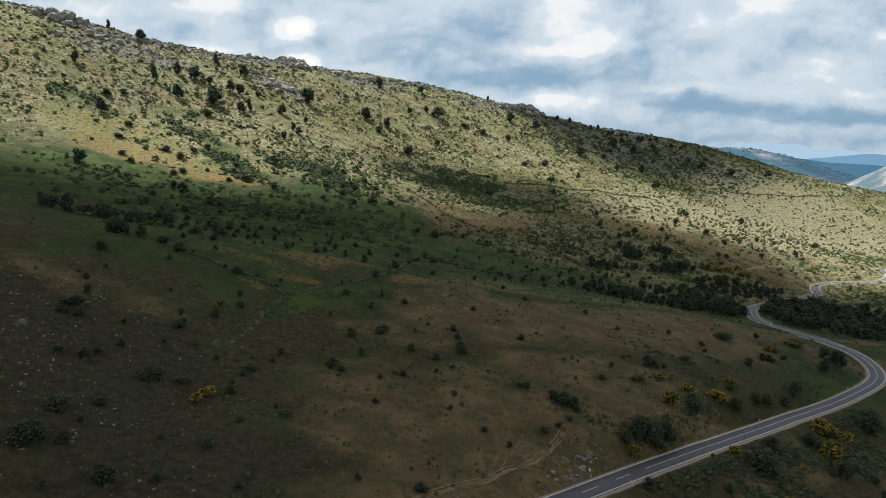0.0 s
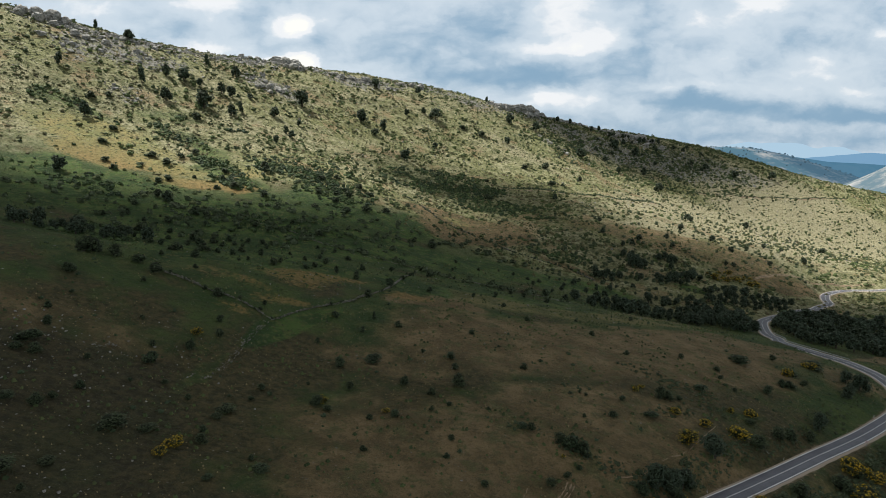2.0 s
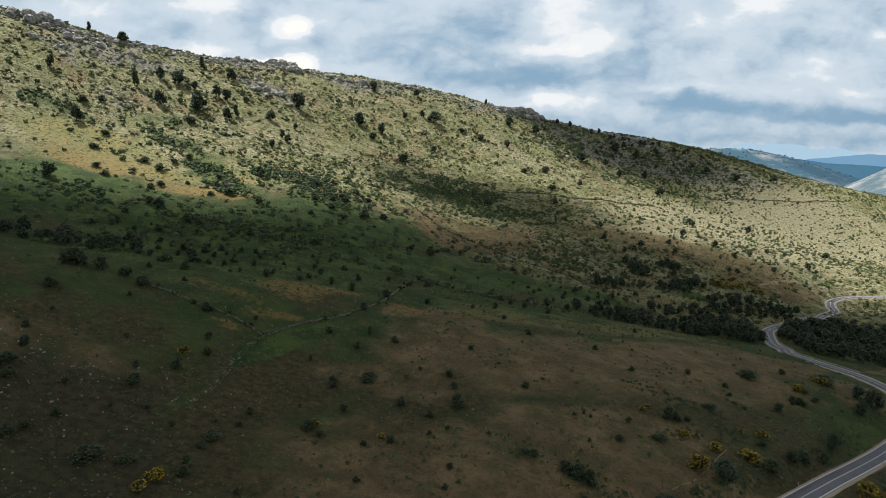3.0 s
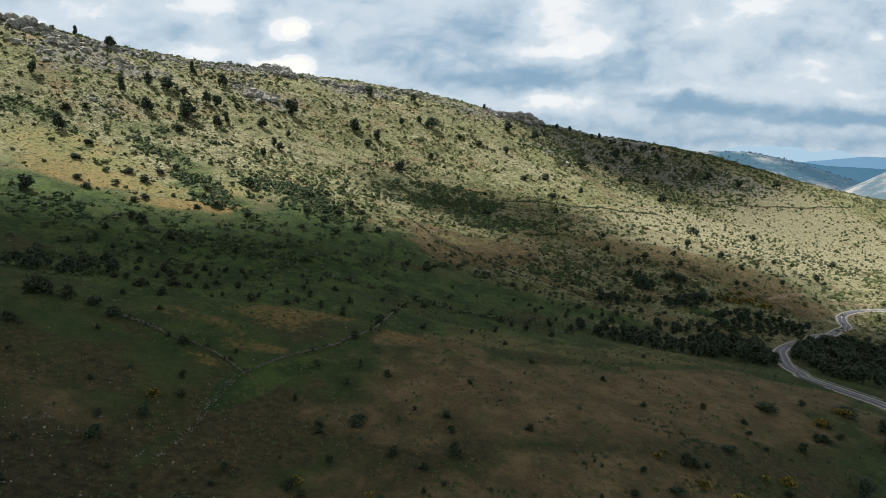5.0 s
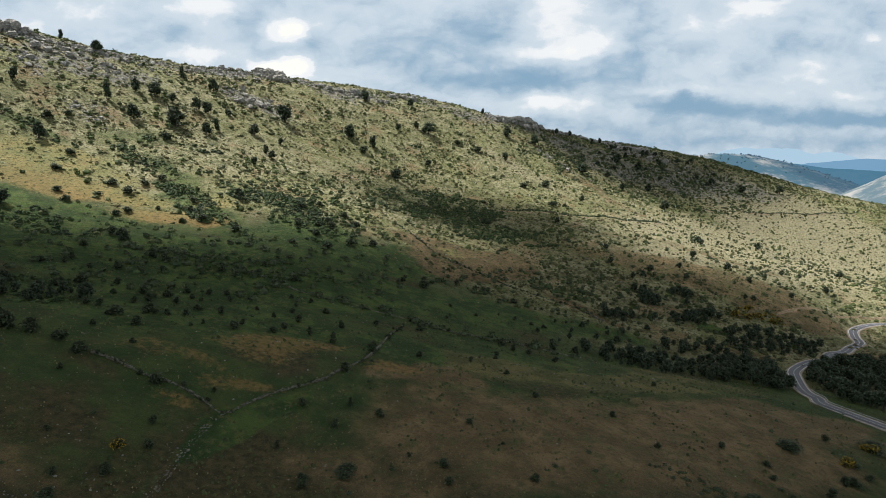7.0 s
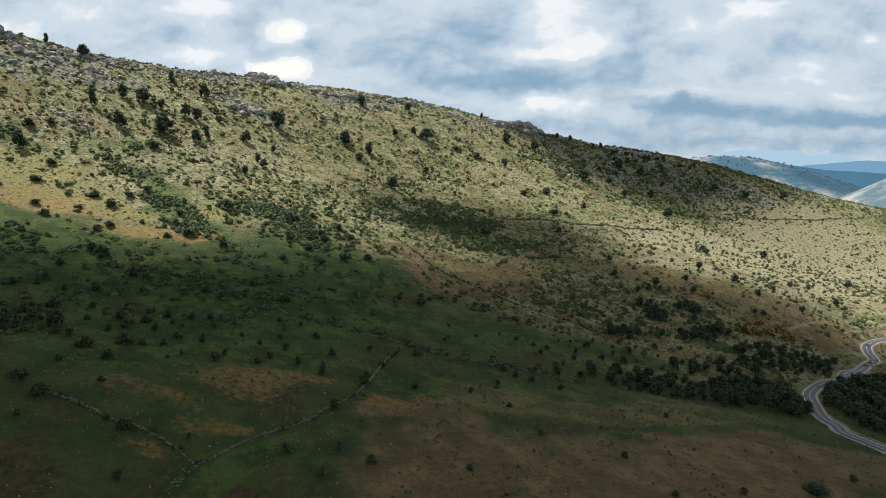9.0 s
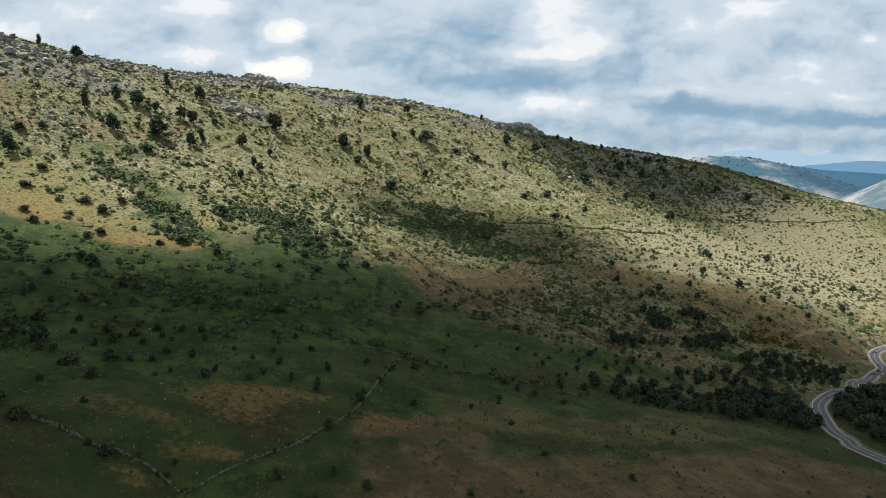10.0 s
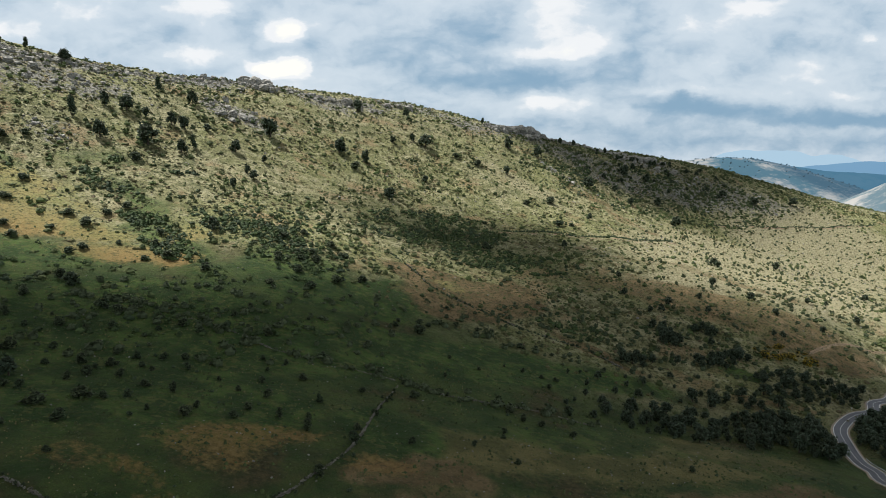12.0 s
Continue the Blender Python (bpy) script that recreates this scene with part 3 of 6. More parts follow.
def shrub_mat(n, b, put):
    piece = n.add("ShaderNodeNewGeometry").outputs["Random Per Island"]
    bush, patch = n.noise(place(n), 0.24, 2.0), n.noise(place(n), 0.03, 4.0)
    col = n.mix(n.ramp(bush, 0.36, 0.64), (0.045, 0.070, 0.026), (0.124, 0.138, 0.056))
    col = n.mix(n.ramp(patch, 0.42, 0.66), col, (0.114, 0.153, 0.052))
    col = n.mix(n.math("MULTIPLY", piece, 0.5), col, (0.039, 0.060, 0.023))
    put("Base Color", col)
    b.inputs["Roughness"].default_value = 0.8


def heath_mat(n, b, put):
    piece = n.add("ShaderNodeNewGeometry").outputs["Random Per Island"]
    bush = n.noise(place(n), 0.2, 3.0, 0.6)
    col = n.mix(n.ramp(bush, 0.36, 0.5), (0.075, 0.085, 0.034), (0.15, 0.14, 0.062))
    col = n.mix(n.ramp(bush, 0.54, 0.66), col, (0.15, 0.115, 0.07))
    col = n.mix(n.math("MULTIPLY", piece, 0.45), col, (0.05, 0.055, 0.024))
    put("Base Color", col)
    b.inputs["Roughness"].default_value = 0.85


def lush_mat(n, b, put):
    piece = n.add("ShaderNodeNewGeometry").outputs["Random Per Island"]
    bush, patch = n.noise(place(n), 0.22, 2.0), n.noise(place(n), 0.05, 4.0)
    col = n.mix(n.ramp(bush, 0.36, 0.62), (0.039, 0.065, 0.026), (0.091, 0.137, 0.047))
    col = n.mix(n.ramp(patch, 0.48, 0.66), col, (0.047, 0.072, 0.039))
    col = n.mix(n.math("MULTIPLY", piece, 0.5), col, (0.029, 0.047, 0.018))
    put("Base Color", col)
    b.inputs["Roughness"].default_value = 0.8


def core_shade_mat(n, b, put):
    # near-black green: the shade inside a crown is put into this colour
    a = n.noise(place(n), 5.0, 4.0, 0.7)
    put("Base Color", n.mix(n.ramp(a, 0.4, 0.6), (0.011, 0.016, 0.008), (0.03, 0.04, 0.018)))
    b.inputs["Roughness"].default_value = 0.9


def stone_mat(tone):
    def build(n, b, put):
        p = place(n)
        a, c = n.noise(p, 0.6, 5.0, 0.65), n.noise(p, 4.0, 4.0, 0.7)
        lo, hi = tuple(0.3 * t for t in tone), tone
        col = n.mix(n.ramp(a, 0.35, 0.65), lo, hi)
        col = n.mix(n.ramp(c, 0.55, 0.75), col, (0.16, 0.15, 0.10))
        col = n.mix(n.math("MULTIPLY", n.add("ShaderNodeNewGeometry").outputs["Random Per Island"], 0.4), col, tone)
        put("Base Color", col)
        b.inputs["Roughness"].default_value = 0.9
        bump(n, put, n.math("ADD", a, c), 0.8, 0.5)
    return build


def asphalt_mat(n, b, put):
    p = place(n)
    a, c = n.noise(p, 0.25, 5.0), n.noise(p, 9.0, 3.0, 0.7)
    col = n.mix(n.ramp(a, 0.3, 0.7), (0.05, 0.056, 0.072), (0.085, 0.09, 0.108))
    col = n.mix(n.ramp(c, 0.4, 0.7), col, (0.11, 0.112, 0.12))
    put("Base Color", col)
    b.inputs["Roughness"].default_value = 0.55
    b.inputs["Specular IOR Level"].default_value = 0.5
    bump(n, put, c, 0.3, 0.02)


def worn_mat(tone, worn, rough=0.6):
    def build(n, b, put):
        a = n.noise(place(n), 1.6, 5.0, 0.7)
        put("Base Color", n.mix(n.ramp(a, 0.52, 0.72), tone, worn))
        b.inputs["Roughness"].default_value = rough
    return build


def bark_mat(n, b, put):
    a = n.noise(place(n), 3.0, 4.0, 0.7)
    put("Base Color", n.mix(n.ramp(a, 0.35, 0.65), (0.05, 0.04, 0.03), (0.13, 0.11, 0.085)))
    b.inputs["Roughness"].default_value = 0.95


def haze_glow_mat(low, high, air, share, wooded=0.0):
    """Far land; haze of several kilometres of bright air is painted as a glow."""
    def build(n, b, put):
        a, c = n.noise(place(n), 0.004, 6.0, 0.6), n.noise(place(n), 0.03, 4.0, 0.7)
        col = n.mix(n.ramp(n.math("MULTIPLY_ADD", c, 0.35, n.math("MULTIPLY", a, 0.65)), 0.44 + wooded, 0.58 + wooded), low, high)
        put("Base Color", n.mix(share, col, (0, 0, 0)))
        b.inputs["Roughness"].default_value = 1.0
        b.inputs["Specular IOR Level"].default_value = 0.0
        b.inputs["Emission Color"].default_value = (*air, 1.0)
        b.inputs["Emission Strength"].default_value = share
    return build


def vapour_mat(n, b, put):
    a = n.noise(place(n), 0.01, 4.0)
    put("Base Color", n.mix(a, (0.75, 0.76, 0.78), (0.9, 0.9, 0.9)))
    b.inputs["Roughness"].default_value = 1.0


SOIL = material("soil and turf", soil_mat)
# oak leaves mixed bluer: some distance haze is put into their colour
OAK_LEAF = material("evergreen oak leaf with haze tint", leaf_mat((0.040, 0.064, 0.042), (0.082, 0.116, 0.070), (0.075, 0.098, 0.056)))
PINE_LEAF = material("pine needles", leaf_mat((0.028, 0.051, 0.032), (0.086, 0.124, 0.069), (0.069, 0.092, 0.048)))
BUSH_LEAF = material("broom foliage", leaf_mat((0.026, 0.047, 0.023), (0.081, 0.117, 0.057), (0.098, 0.101, 0.047)))
GORSE_LEAF = material("gorse foliage", leaf_mat((0.05, 0.06, 0.015), (0.13, 0.115, 0.03)))
BLOSSOM = material("yellow blossom", leaf_mat((0.52, 0.33, 0.01), (0.78, 0.54, 0.02), (0.5, 0.36, 0.03)))
SHRUB = material("hillside shrub", shrub_mat)
HEATH = material("olive heath scrub", heath_mat)
LUSH = material("green thicket", lush_mat)
CORE_SHADE = material("twigs and inner leaves with painted shade", core_shade_mat)
TRODDEN = material("trodden earth", worn_mat((0.29, 0.21, 0.135), (0.17, 0.12, 0.07), 0.95))
DRY_GRASS = material("dry grass", leaf_mat((0.17, 0.13, 0.06), (0.36, 0.29, 0.15), (0.2, 0.2, 0.08)))
BARK = material("bark", bark_mat)
GRANITE = material("lichened granite", stone_mat((0.42, 0.41, 0.37)))
PALE_STONE = material("pale field stone", stone_mat((0.38, 0.365, 0.33)))
WALL_STONE = material("wall stone", stone_mat((0.29, 0.275, 0.23)))
ASPHALT = material("asphalt", asphalt_mat)
LINE_PAINT = material("worn white road paint", worn_mat((0.78, 0.78, 0.75), (0.32, 0.32, 0.32)))
GRAVEL = material("gravel shoulder", worn_mat((0.36, 0.30, 0.23), (0.24, 0.20, 0.14), 0.95))
POST_WHITE = material("white plastic", worn_mat((0.8, 0.8, 0.78), (0.6, 0.6, 0.56), 0.5))
SIGN_DARK = material("dark blue sign sheet", worn_mat((0.012, 0.018, 0.035), (0.03, 0.03, 0.04), 0.4))
SIGN_RED = material("red sign sheet", worn_mat((0.55, 0.03, 0.025), (0.4, 0.05, 0.04), 0.4))
STEEL = material("galvanised steel", worn_mat((0.45, 0.46, 0.47), (0.33, 0.33, 0.33), 0.45))
VAPOUR = material("cloud vapour", vapour_mat)
gx = stretched(-4800, 4800, -240, 340, 3.8, 1.03, 1.03)
gy = stretched(-4800, 4800, 110, 560, 3.2, 1.018, 1.09)
X, Y = np.meshgrid(gx, gy)
XF, YF = X.ravel(), Y.ravel()
ZF = ground_z(XF, YF)
nx, ny = len(gx), len(gy)
q = (np.arange(ny - 1)[:, None] * nx + np.arange(nx - 1)).ravel()
ground_mesh = mesh_of("ground", np.stack([XF, YF, ZF], 1), np.stack([q, q + 1, q + nx + 1, q + nx], 1))
ground = tagged(new("ground", ground_mesh), "valley of green meadow, brown pasture and dry shrubby hillside", "ground", kind="structure")

# ---- what grows where ----
FIELD_WALL = spline([(-106, 260), (-101.5, 259.7), (-96, 258.4), (-89, 257), (-79, 256.4), (-70.4, 252.8), (-63, 248.5)], 0.6)
MEADOW_WALL = spline([(-62, 247.5), (-57.4, 254.3), (-50.8, 264.4), (-40, 275.5), (-33, 287), (-27, 298), (-23, 311), (-20.5, 330), (-17.5, 350), (-13, 372)], 0.6)
STREAM_WALL = spline([(-11, 376), (2, 373), (13.5, 373), (31, 373.5), (43, 374.5), (55.5, 372.5), (70, 368)], 0.6)
RED_FIELD_WALL = spline([(-30, 556), (-13, 537), (2, 515), (24, 504), (47, 492), (68, 483), (92, 477), (110, 462)], 0.6)
GULLY_RUBBLE = spline([(-63.5, 246), (-65.6, 231.4), (-66.2, 216.4), (-67, 207.7), (-69, 198.6)], 0.6)
WEST_RUBBLE = spline([(-98, 200.4), (-89.4, 201.2), (-80.3, 198.8), (-72.7, 197.9)], 0.6)
BANK = spline([(-120, 396), (-84, 384), (-68, 378), (-54, 377), (-41, 378), (-25, 378), (-13, 376.5)], 0.8)
DIRT_PATH = spline([(-14, 118), (-5, 130), (0, 135), (5, 139), (11, 143), (16, 147.6), (22.9, 152.3), (26.9, 157.3), (30.8, 163.1), (33.8, 169.1)], 1.0)
SIDE_PATH = spline([(46.8, 174.3), (53.8, 177.3), (64, 187), (74, 195), (90, 214)], 1.0)
SLOPE_WALL = spline([(62, 674), (84, 678), (100, 682), (133, 694), (169, 708), (209, 732), (250, 764)], 0.9)
SLOPE_TRACK = spline([(60, 669), (84, 673), (134, 689), (170, 703), (211, 727), (252, 759)], 2.0)
EAST_TRACK = spline([(340, 880), (382, 903), (488, 963), (609, 1030), (665, 1057)], 3.0)
GROVE_TRACK = spline([(255, 520), (290, 545), (330, 560), (390, 575)], 2.0)
# centre x, y, half length, half width, turn in degrees, strength
GREEN = [(5.1, 417.3, 95, 27, 18, 1.1), (-102, 323, 75, 46, 0, 0.95), (56.7, 346.9, 55, 12, 18, 0.6), (120, 345, 34, 8, -8, 0.5), (-60, 233, 19, 5, 72, 1.2), (-68, 192, 24, 5, 82, 0.55), (85, 440, 60, 18, 5, 0.8),
         (-47.5, 258, 20, 6, 52, 1.0), (-12.4, 325.9, 20, 26, 0, 0.9), (-150, 385, 120, 40, 8, 0.95), (-200.4, 405.6, 70, 12, -5, 1.0), (-75, 380, 60, 26, 10, 0.9),
         (-71, 146, 25, 8, 88, 0.55), (60, 173, 28, 9, 36, 1.0), (20, 193, 22, 8, -20, 1.1), (45, 181, 17, 6, -20, 1.0), (-75, 478, 46, 42, 0, 0.6), (-222, 432, 70, 20, 8, 0.65), (190, 480, 17, 6, 5, 1.2), (-284, 516, 40, 12, 0, 0.55),
         (-158, 482, 88, 17, -48, 0.6), (-30, 470, 75, 22, 38, 1.0), (5, 636, 86, 42, 28, 0.42), (50, 598, 70, 22, 5, 0.42), (-225, 556, 32, 14, 20, 0.5), (95, 860, 60, 14, 40, 0.3)]
BROWN = [(60.6, 264.2, 105, 40, 8, 0.85), (24.8, 183.5, 80, 40, 20, 0.75), (-12, 160, 40, 22, 15, 0.7), (-112, 210, 36, 14, 0, 0.55), (-165, 250, 60, 22, 10, 0.3),
         (5, 138, 50, 20, 20, 0.8), (125, 302, 58, 26, 10, 0.9), (163.6, 313.8, 38, 17, 25, 0.9), (22, 512, 46, 34, 25, 1.5), (48, 526, 28, 28, 0, 1.4), (2, 532, 34, 20, 10, 1.4), (205, 568, 115, 34, -8, 0.72), (265, 525, 60, 22, 0, 0.8),
         (178, 838, 46, 12, -38, 0.75), (215, 790, 40, 9, -38, 0.7), (262, 640, 70, 16, -18, 0.6), (95, 478, 40, 8, -28, 0.9), (-40, 128, 30, 10, 0, 0.3), (268, 512, 26, 12, 25, 0.9), (193, 449, 24, 6, -12, 0.7), (-2, 294.6, 22, 12, 20, 0.9), (-18, 232, 30, 20, 0, 0.6), (240, 345, 34, 7, 20, 1.2), (110, 178, 60, 12, 38, 0.5), (200, 275, 30, 12, 50, 0.7), (176, 284, 26, 16, 50, 0.75)]
OCHRE = [(-54.3, 300, 26, 10, 22, 0.8), (-68, 288, 13, 6, 0, 0.7), (-58, 267, 15, 6, 20, 0.75), (-76, 272, 10, 4, 0, 0.7), (-10.1, 295.8, 14, 6, 0, 0.8), (-158, 452, 40, 14, 12, 1.1), (-205, 466, 40, 16, 12, 1.1), (-145, 492, 16, 24, -30, 0.9),
         (-225, 466, 60, 20, 8, 1.0), (-255, 490, 50, 22, 5, 0.95), (-215, 500, 30, 14, -20, 0.8), (-151, 494, 20, 9, 30, 0.8), (-248, 506, 36, 10, 15, 0.9), (-92, 269, 13, 6, 0, 0.5), (-72.5, 248.3, 9, 3, 0, 0.8), (12, 530, 14, 7, 20, 0.8)]
OUTCROPS = [(-372, 640, 46, 34, 20, 0.8), (-325, 640, 34, 22, 0, 0.8), (-280, 690, 40, 20, 0, 0.5), (-178, 838, 44, 30, 0, 0.95), (-178, 712, 40, 24, 0, 0.85),
            (-118, 832, 46, 24, 20, 0.8), (-80, 868, 36, 20, 0, 0.7), (-30, 920, 55, 24, 25, 0.55), (112, 985, 50, 28, 0, 0.8), (300, 1035, 70, 40, 0, 0.9),
            (-230, 770, 50, 30, 0, 0.6), (-290, 632, 60, 26, 30, 0.8), (-325, 596, 30, 16, 0, 0.6), (-264, 564, 22, 14, 0, 0.5), (150, 880, 60, 10, -40, 0.6), (200, 965, 80, 40, 10, 0.85), (380, 1010, 90, 30, 25, 0.7), (300, 945, 150, 45, 15, 0.85), (430, 1000, 120, 40, 25, 0.8), (37, 157.5, 15, 2.6, 38, 0.55), (-125, 165, 30, 26, 0, 0.35)]

CREST = spline([(-368, 630), (-354, 642), (-332, 650), (-316, 665), (-298, 682), (-282, 704), (-262, 722), (-242, 746), (-220, 770), (-204, 800), (-168, 832), (-141, 835),
                (-110, 845), (-78, 868), (-39, 936), (-9, 935), (21, 930), (59, 935), (103, 985), (178, 1040), (219, 1066), (252, 1060), (298, 1065), (332, 1060)], 4.0)
# thicker cloud's shade, painted dull brown onto the stony near slope
DEEP_SHADE = [(-108, 166, 52, 42, 0, 1.0), (-66, 126, 44, 24, 0, 0.85), (-8, 122, 46, 14, 0, 0.6)]
# grass bleached by the sun
PALE = [(75, 338, 100, 26, 18, 0.85), (110, 440, 60, 16, -12, 0.7), (-20, 330, 30, 14, 0, 0.4), (330, 720, 190, 130, 35, 0.85), (520, 920, 200, 140, 35, 0.95), (215, 610, 70, 30, 20, 0.8), (110, 800, 80, 25, -35, 0.6), (-120, 640, 60, 40, 0, 0.4)]
THICKETS = [(-196, 516, 42, 13, -38, 1.3), (-158, 484, 40, 13, -52, 1.5), (-126, 452, 26, 9, -40, 1.2), (-114, 518, 30, 13, 20, 1.5), (-94, 512, 14, 22, 40, 1.3), (-72, 488, 14, 12, 0, 1.2), (-196, 570, 30, 9, 20, 1.4), (-190, 401, 45, 8, 0, 0.5), (-78, 492, 30, 38, 0, 0.6), (5, 636, 72, 36, 34, 1.3), (50, 598, 70, 24, 5, 0.9), (-160, 312, 26, 22, 60, 1.0), (-112, 387, 75, 15, 18, 0.3), (135, 498, 70, 20, -5, 0.25),
            (300, 930, 190, 70, 25, 1.1), (170, 905, 90, 34, 35, 0.9), (400, 1000, 130, 40, 15, 0.8), (-284, 515, 38, 12, 0, 0.9), (-215, 420, 60, 14, 10, 0.45), (-110, 540, 50, 20, 30, 0.6), (95, 500, 40, 10, -30, 0.8)]


def patches(x, y, spots, wobble=14.0, seed=21):
    """How strongly a place belongs to any of the patches, whose outlines wander."""
    wx, wy = x + wobble * 2 * fbm(x, y, 28, 3, seed), y + wobble * 2 * fbm(x, y, 28, 3, seed + 5)
    out = np.zeros(x.shape)
    for cx, cy, a, b, turn, k in spots:
        c, s = math.cos(radians(turn)), math.sin(radians(turn))
        f = min(1.0, a / 15)
        px, py = x + (wx - x) * f - cx, y + (wy - y) * f - cy
        u, v = (px * c + py * s) / a, (py * c - px * s) / b
        out = np.maximum(out, k * (1 - smooth(np.hypot(u, v), 0.55, 1.25)))
    return out


def beside(x, y, line, inner, outer):
    out = np.zeros(x.shape)
    lo, hi = line.min(0) - outer, line.max(0) + outer
    near = (x > lo[0]) & (x < hi[0]) & (y > lo[1]) & (y < hi[1])
    if near.any():
        out[near] = 1 - smooth(from_line(x[near], y[near], line)[0], inner, outer)
    return out


def zones(x, y):
    """Cover of the ground at each place, from 0 to 1."""
    wander = 60 * fbm(x, y, 80, 3, 31)
    dry = smooth(y + 0.25 * np.maximum(x, -40) + 0.2 * np.maximum(-100 - x, 0) + wander, 420, 510)
    path = np.maximum.reduce([0.45 * beside(x, y, DIRT_PATH, 0.5, 4.0), 0.65 * beside(x, y, SLOPE_TRACK, 0.4, 2.2),
                              0.6 * beside(x, y, EAST_TRACK, 0.6, 3.0), 0.8 * beside(x, y, GROVE_TRACK, 0.8, 2.4), 0.55 * beside(x, y, ROAD, 4.0, 6.5)])
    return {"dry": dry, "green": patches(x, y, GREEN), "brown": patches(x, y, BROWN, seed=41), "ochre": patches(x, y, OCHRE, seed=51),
            "rock": np.maximum(patches(x, y, OUTCROPS, seed=61), beside(x, y, CREST, 5, 42) * np.clip(0.72 + 1.6 * fbm(x, y, 45, 3, 63), 0, 1)), "path": path, "pale": patches(x, y, PALE, seed=71), "deep_shade": patches(x, y, DEEP_SHADE, seed=81)}


COVER = zones(XF, YF)
for key, value in COVER.items():
    ground_mesh.attributes.new(key, "FLOAT", "POINT").data.foreach_set("value", value.astype(np.float32))
ground_mesh.materials.append(SOIL)

# ---- builders ----
rng = np.random.default_rng(7)


def part(name, me, parent, label="", kind=""):
    ob = new(name, me)
    ob.parent = parent
    return tagged(ob, label, kind=kind)


def fill_quick(cx, cy, a, b, turn, count, seed):
    """Random places within an oval."""
    r = np.random.default_rng(seed)
    q = r.uniform(-1, 1, (count * 2, 2))
    q = q[(q ** 2).sum(1) < 1][:count]
    c, s = math.cos(radians(turn)), math.sin(radians(turn))
    return [(cx + u * a * c - v * b * s, cy + u * a * s + v * b * c) for u, v in q]


def on_ground(x, y):
    return float(ground_z(x, y)[0])


def tube(points, radii, sides=6):
    """Vertices and faces of a tapered limb along the points."""
    p = np.array(points, float)
    d = np.gradient(p, axis=0)
    d /= np.linalg.norm(d, axis=1)[:, None]
    up = np.where(abs(d[:, 2:3]) > 0.9, [[1.0, 0, 0]], [[0, 0, 1.0]])
    a = np.cross(d, up)
    a /= np.linalg.norm(a, axis=1)[:, None]
    b = np.cross(d, a)
    ang = np.arange(sides) / sides * 2 * math.pi
    ring = a[:, None] * np.cos(ang)[None, :, None] + b[:, None] * np.sin(ang)[None, :, None]
    v = (p[:, None] + ring * np.array(radii)[:, None, None]).reshape(-1, 3)
    i, j = np.meshgrid(np.arange(len(p) - 1), np.arange(sides), indexing="ij")
    k = (j + 1) % sides
    f = np.stack([i * sides + j, i * sides + k, (i + 1) * sides + k, (i + 1) * sides + j], -1).reshape(-1, 4)
    return v, f


def joined(pieces):
    v, f, at = [], [], 0
    for a, b in pieces:
        v.append(a)
        f.append(np.asarray(b) + at)
        at += len(a)
    return np.vstack(v), np.vstack(f)


def sprays(centres, radii, count, size, r, flat=1.0):
    """Small bent leaf sprays over the outer shell of the lobes, as separate quads (n, 4, 3)."""
    w = np.array(radii) ** 2
    pick = r.choice(len(centres), count, p=w / w.sum())
    d = r.normal(size=(count, 3))
    d /= np.linalg.norm(d, axis=1)[:, None]
    shell = r.uniform(0.55, 1.05, count) ** 0.7
    pos = np.array(centres)[pick] + d * (np.array(radii)[pick] * shell)[:, None] * [1, 1, flat]
    nrm = d + r.normal(scale=1.0, size=(count, 3))
    nrm /= np.linalg.norm(nrm, axis=1)[:, None]
    t = np.cross(nrm, r.normal(size=(count, 3)))
    t /= np.linalg.norm(t, axis=1)[:, None]
    s = np.cross(nrm, t)
    k = (size * r.uniform(0.6, 1.4, count))[:, None]
    bend = nrm * k * r.uniform(-0.5, 0.5, (count, 1))
    return np.stack([pos - t * k, pos - s * k * 0.8 + bend, pos + t * k, pos + s * k * 0.8 + bend], 1)


def quads(q):
    v = q.reshape(-1, 3)
    return v, np.arange(len(v)).reshape(-1, 4)


def lobes(r, count, spread, lo, hi, big, small):
    """Centres and radii of a crown's lobes within a unit wide, unit high space."""
    a, d = r.uniform(0, 2 * math.pi, count), np.sqrt(r.uniform(0, 1, count)) * spread
    z = r.uniform(lo, hi, count)
    squeeze = 1 - 0.55 * ((z - lo) / (hi - lo)) ** 2
    return np.stack([np.cos(a) * d * squeeze, np.sin(a) * d * squeeze, z], 1), r.uniform(small, big, count)


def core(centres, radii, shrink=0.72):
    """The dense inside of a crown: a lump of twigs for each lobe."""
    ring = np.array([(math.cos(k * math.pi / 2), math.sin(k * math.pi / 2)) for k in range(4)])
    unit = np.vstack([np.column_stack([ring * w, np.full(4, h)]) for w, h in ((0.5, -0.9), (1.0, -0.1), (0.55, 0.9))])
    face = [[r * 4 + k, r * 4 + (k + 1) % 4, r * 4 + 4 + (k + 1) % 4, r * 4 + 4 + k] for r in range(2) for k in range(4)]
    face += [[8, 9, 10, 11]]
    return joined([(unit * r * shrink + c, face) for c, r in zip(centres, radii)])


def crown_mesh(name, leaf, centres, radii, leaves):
    """Leaf sprays round a twiggy inside, painted dark for the crown's own shade."""
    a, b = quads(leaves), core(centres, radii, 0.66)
    me = mesh_of(name, *joined([a, b]), [leaf, CORE_SHADE], True)
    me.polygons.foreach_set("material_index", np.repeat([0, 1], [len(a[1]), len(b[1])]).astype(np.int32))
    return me


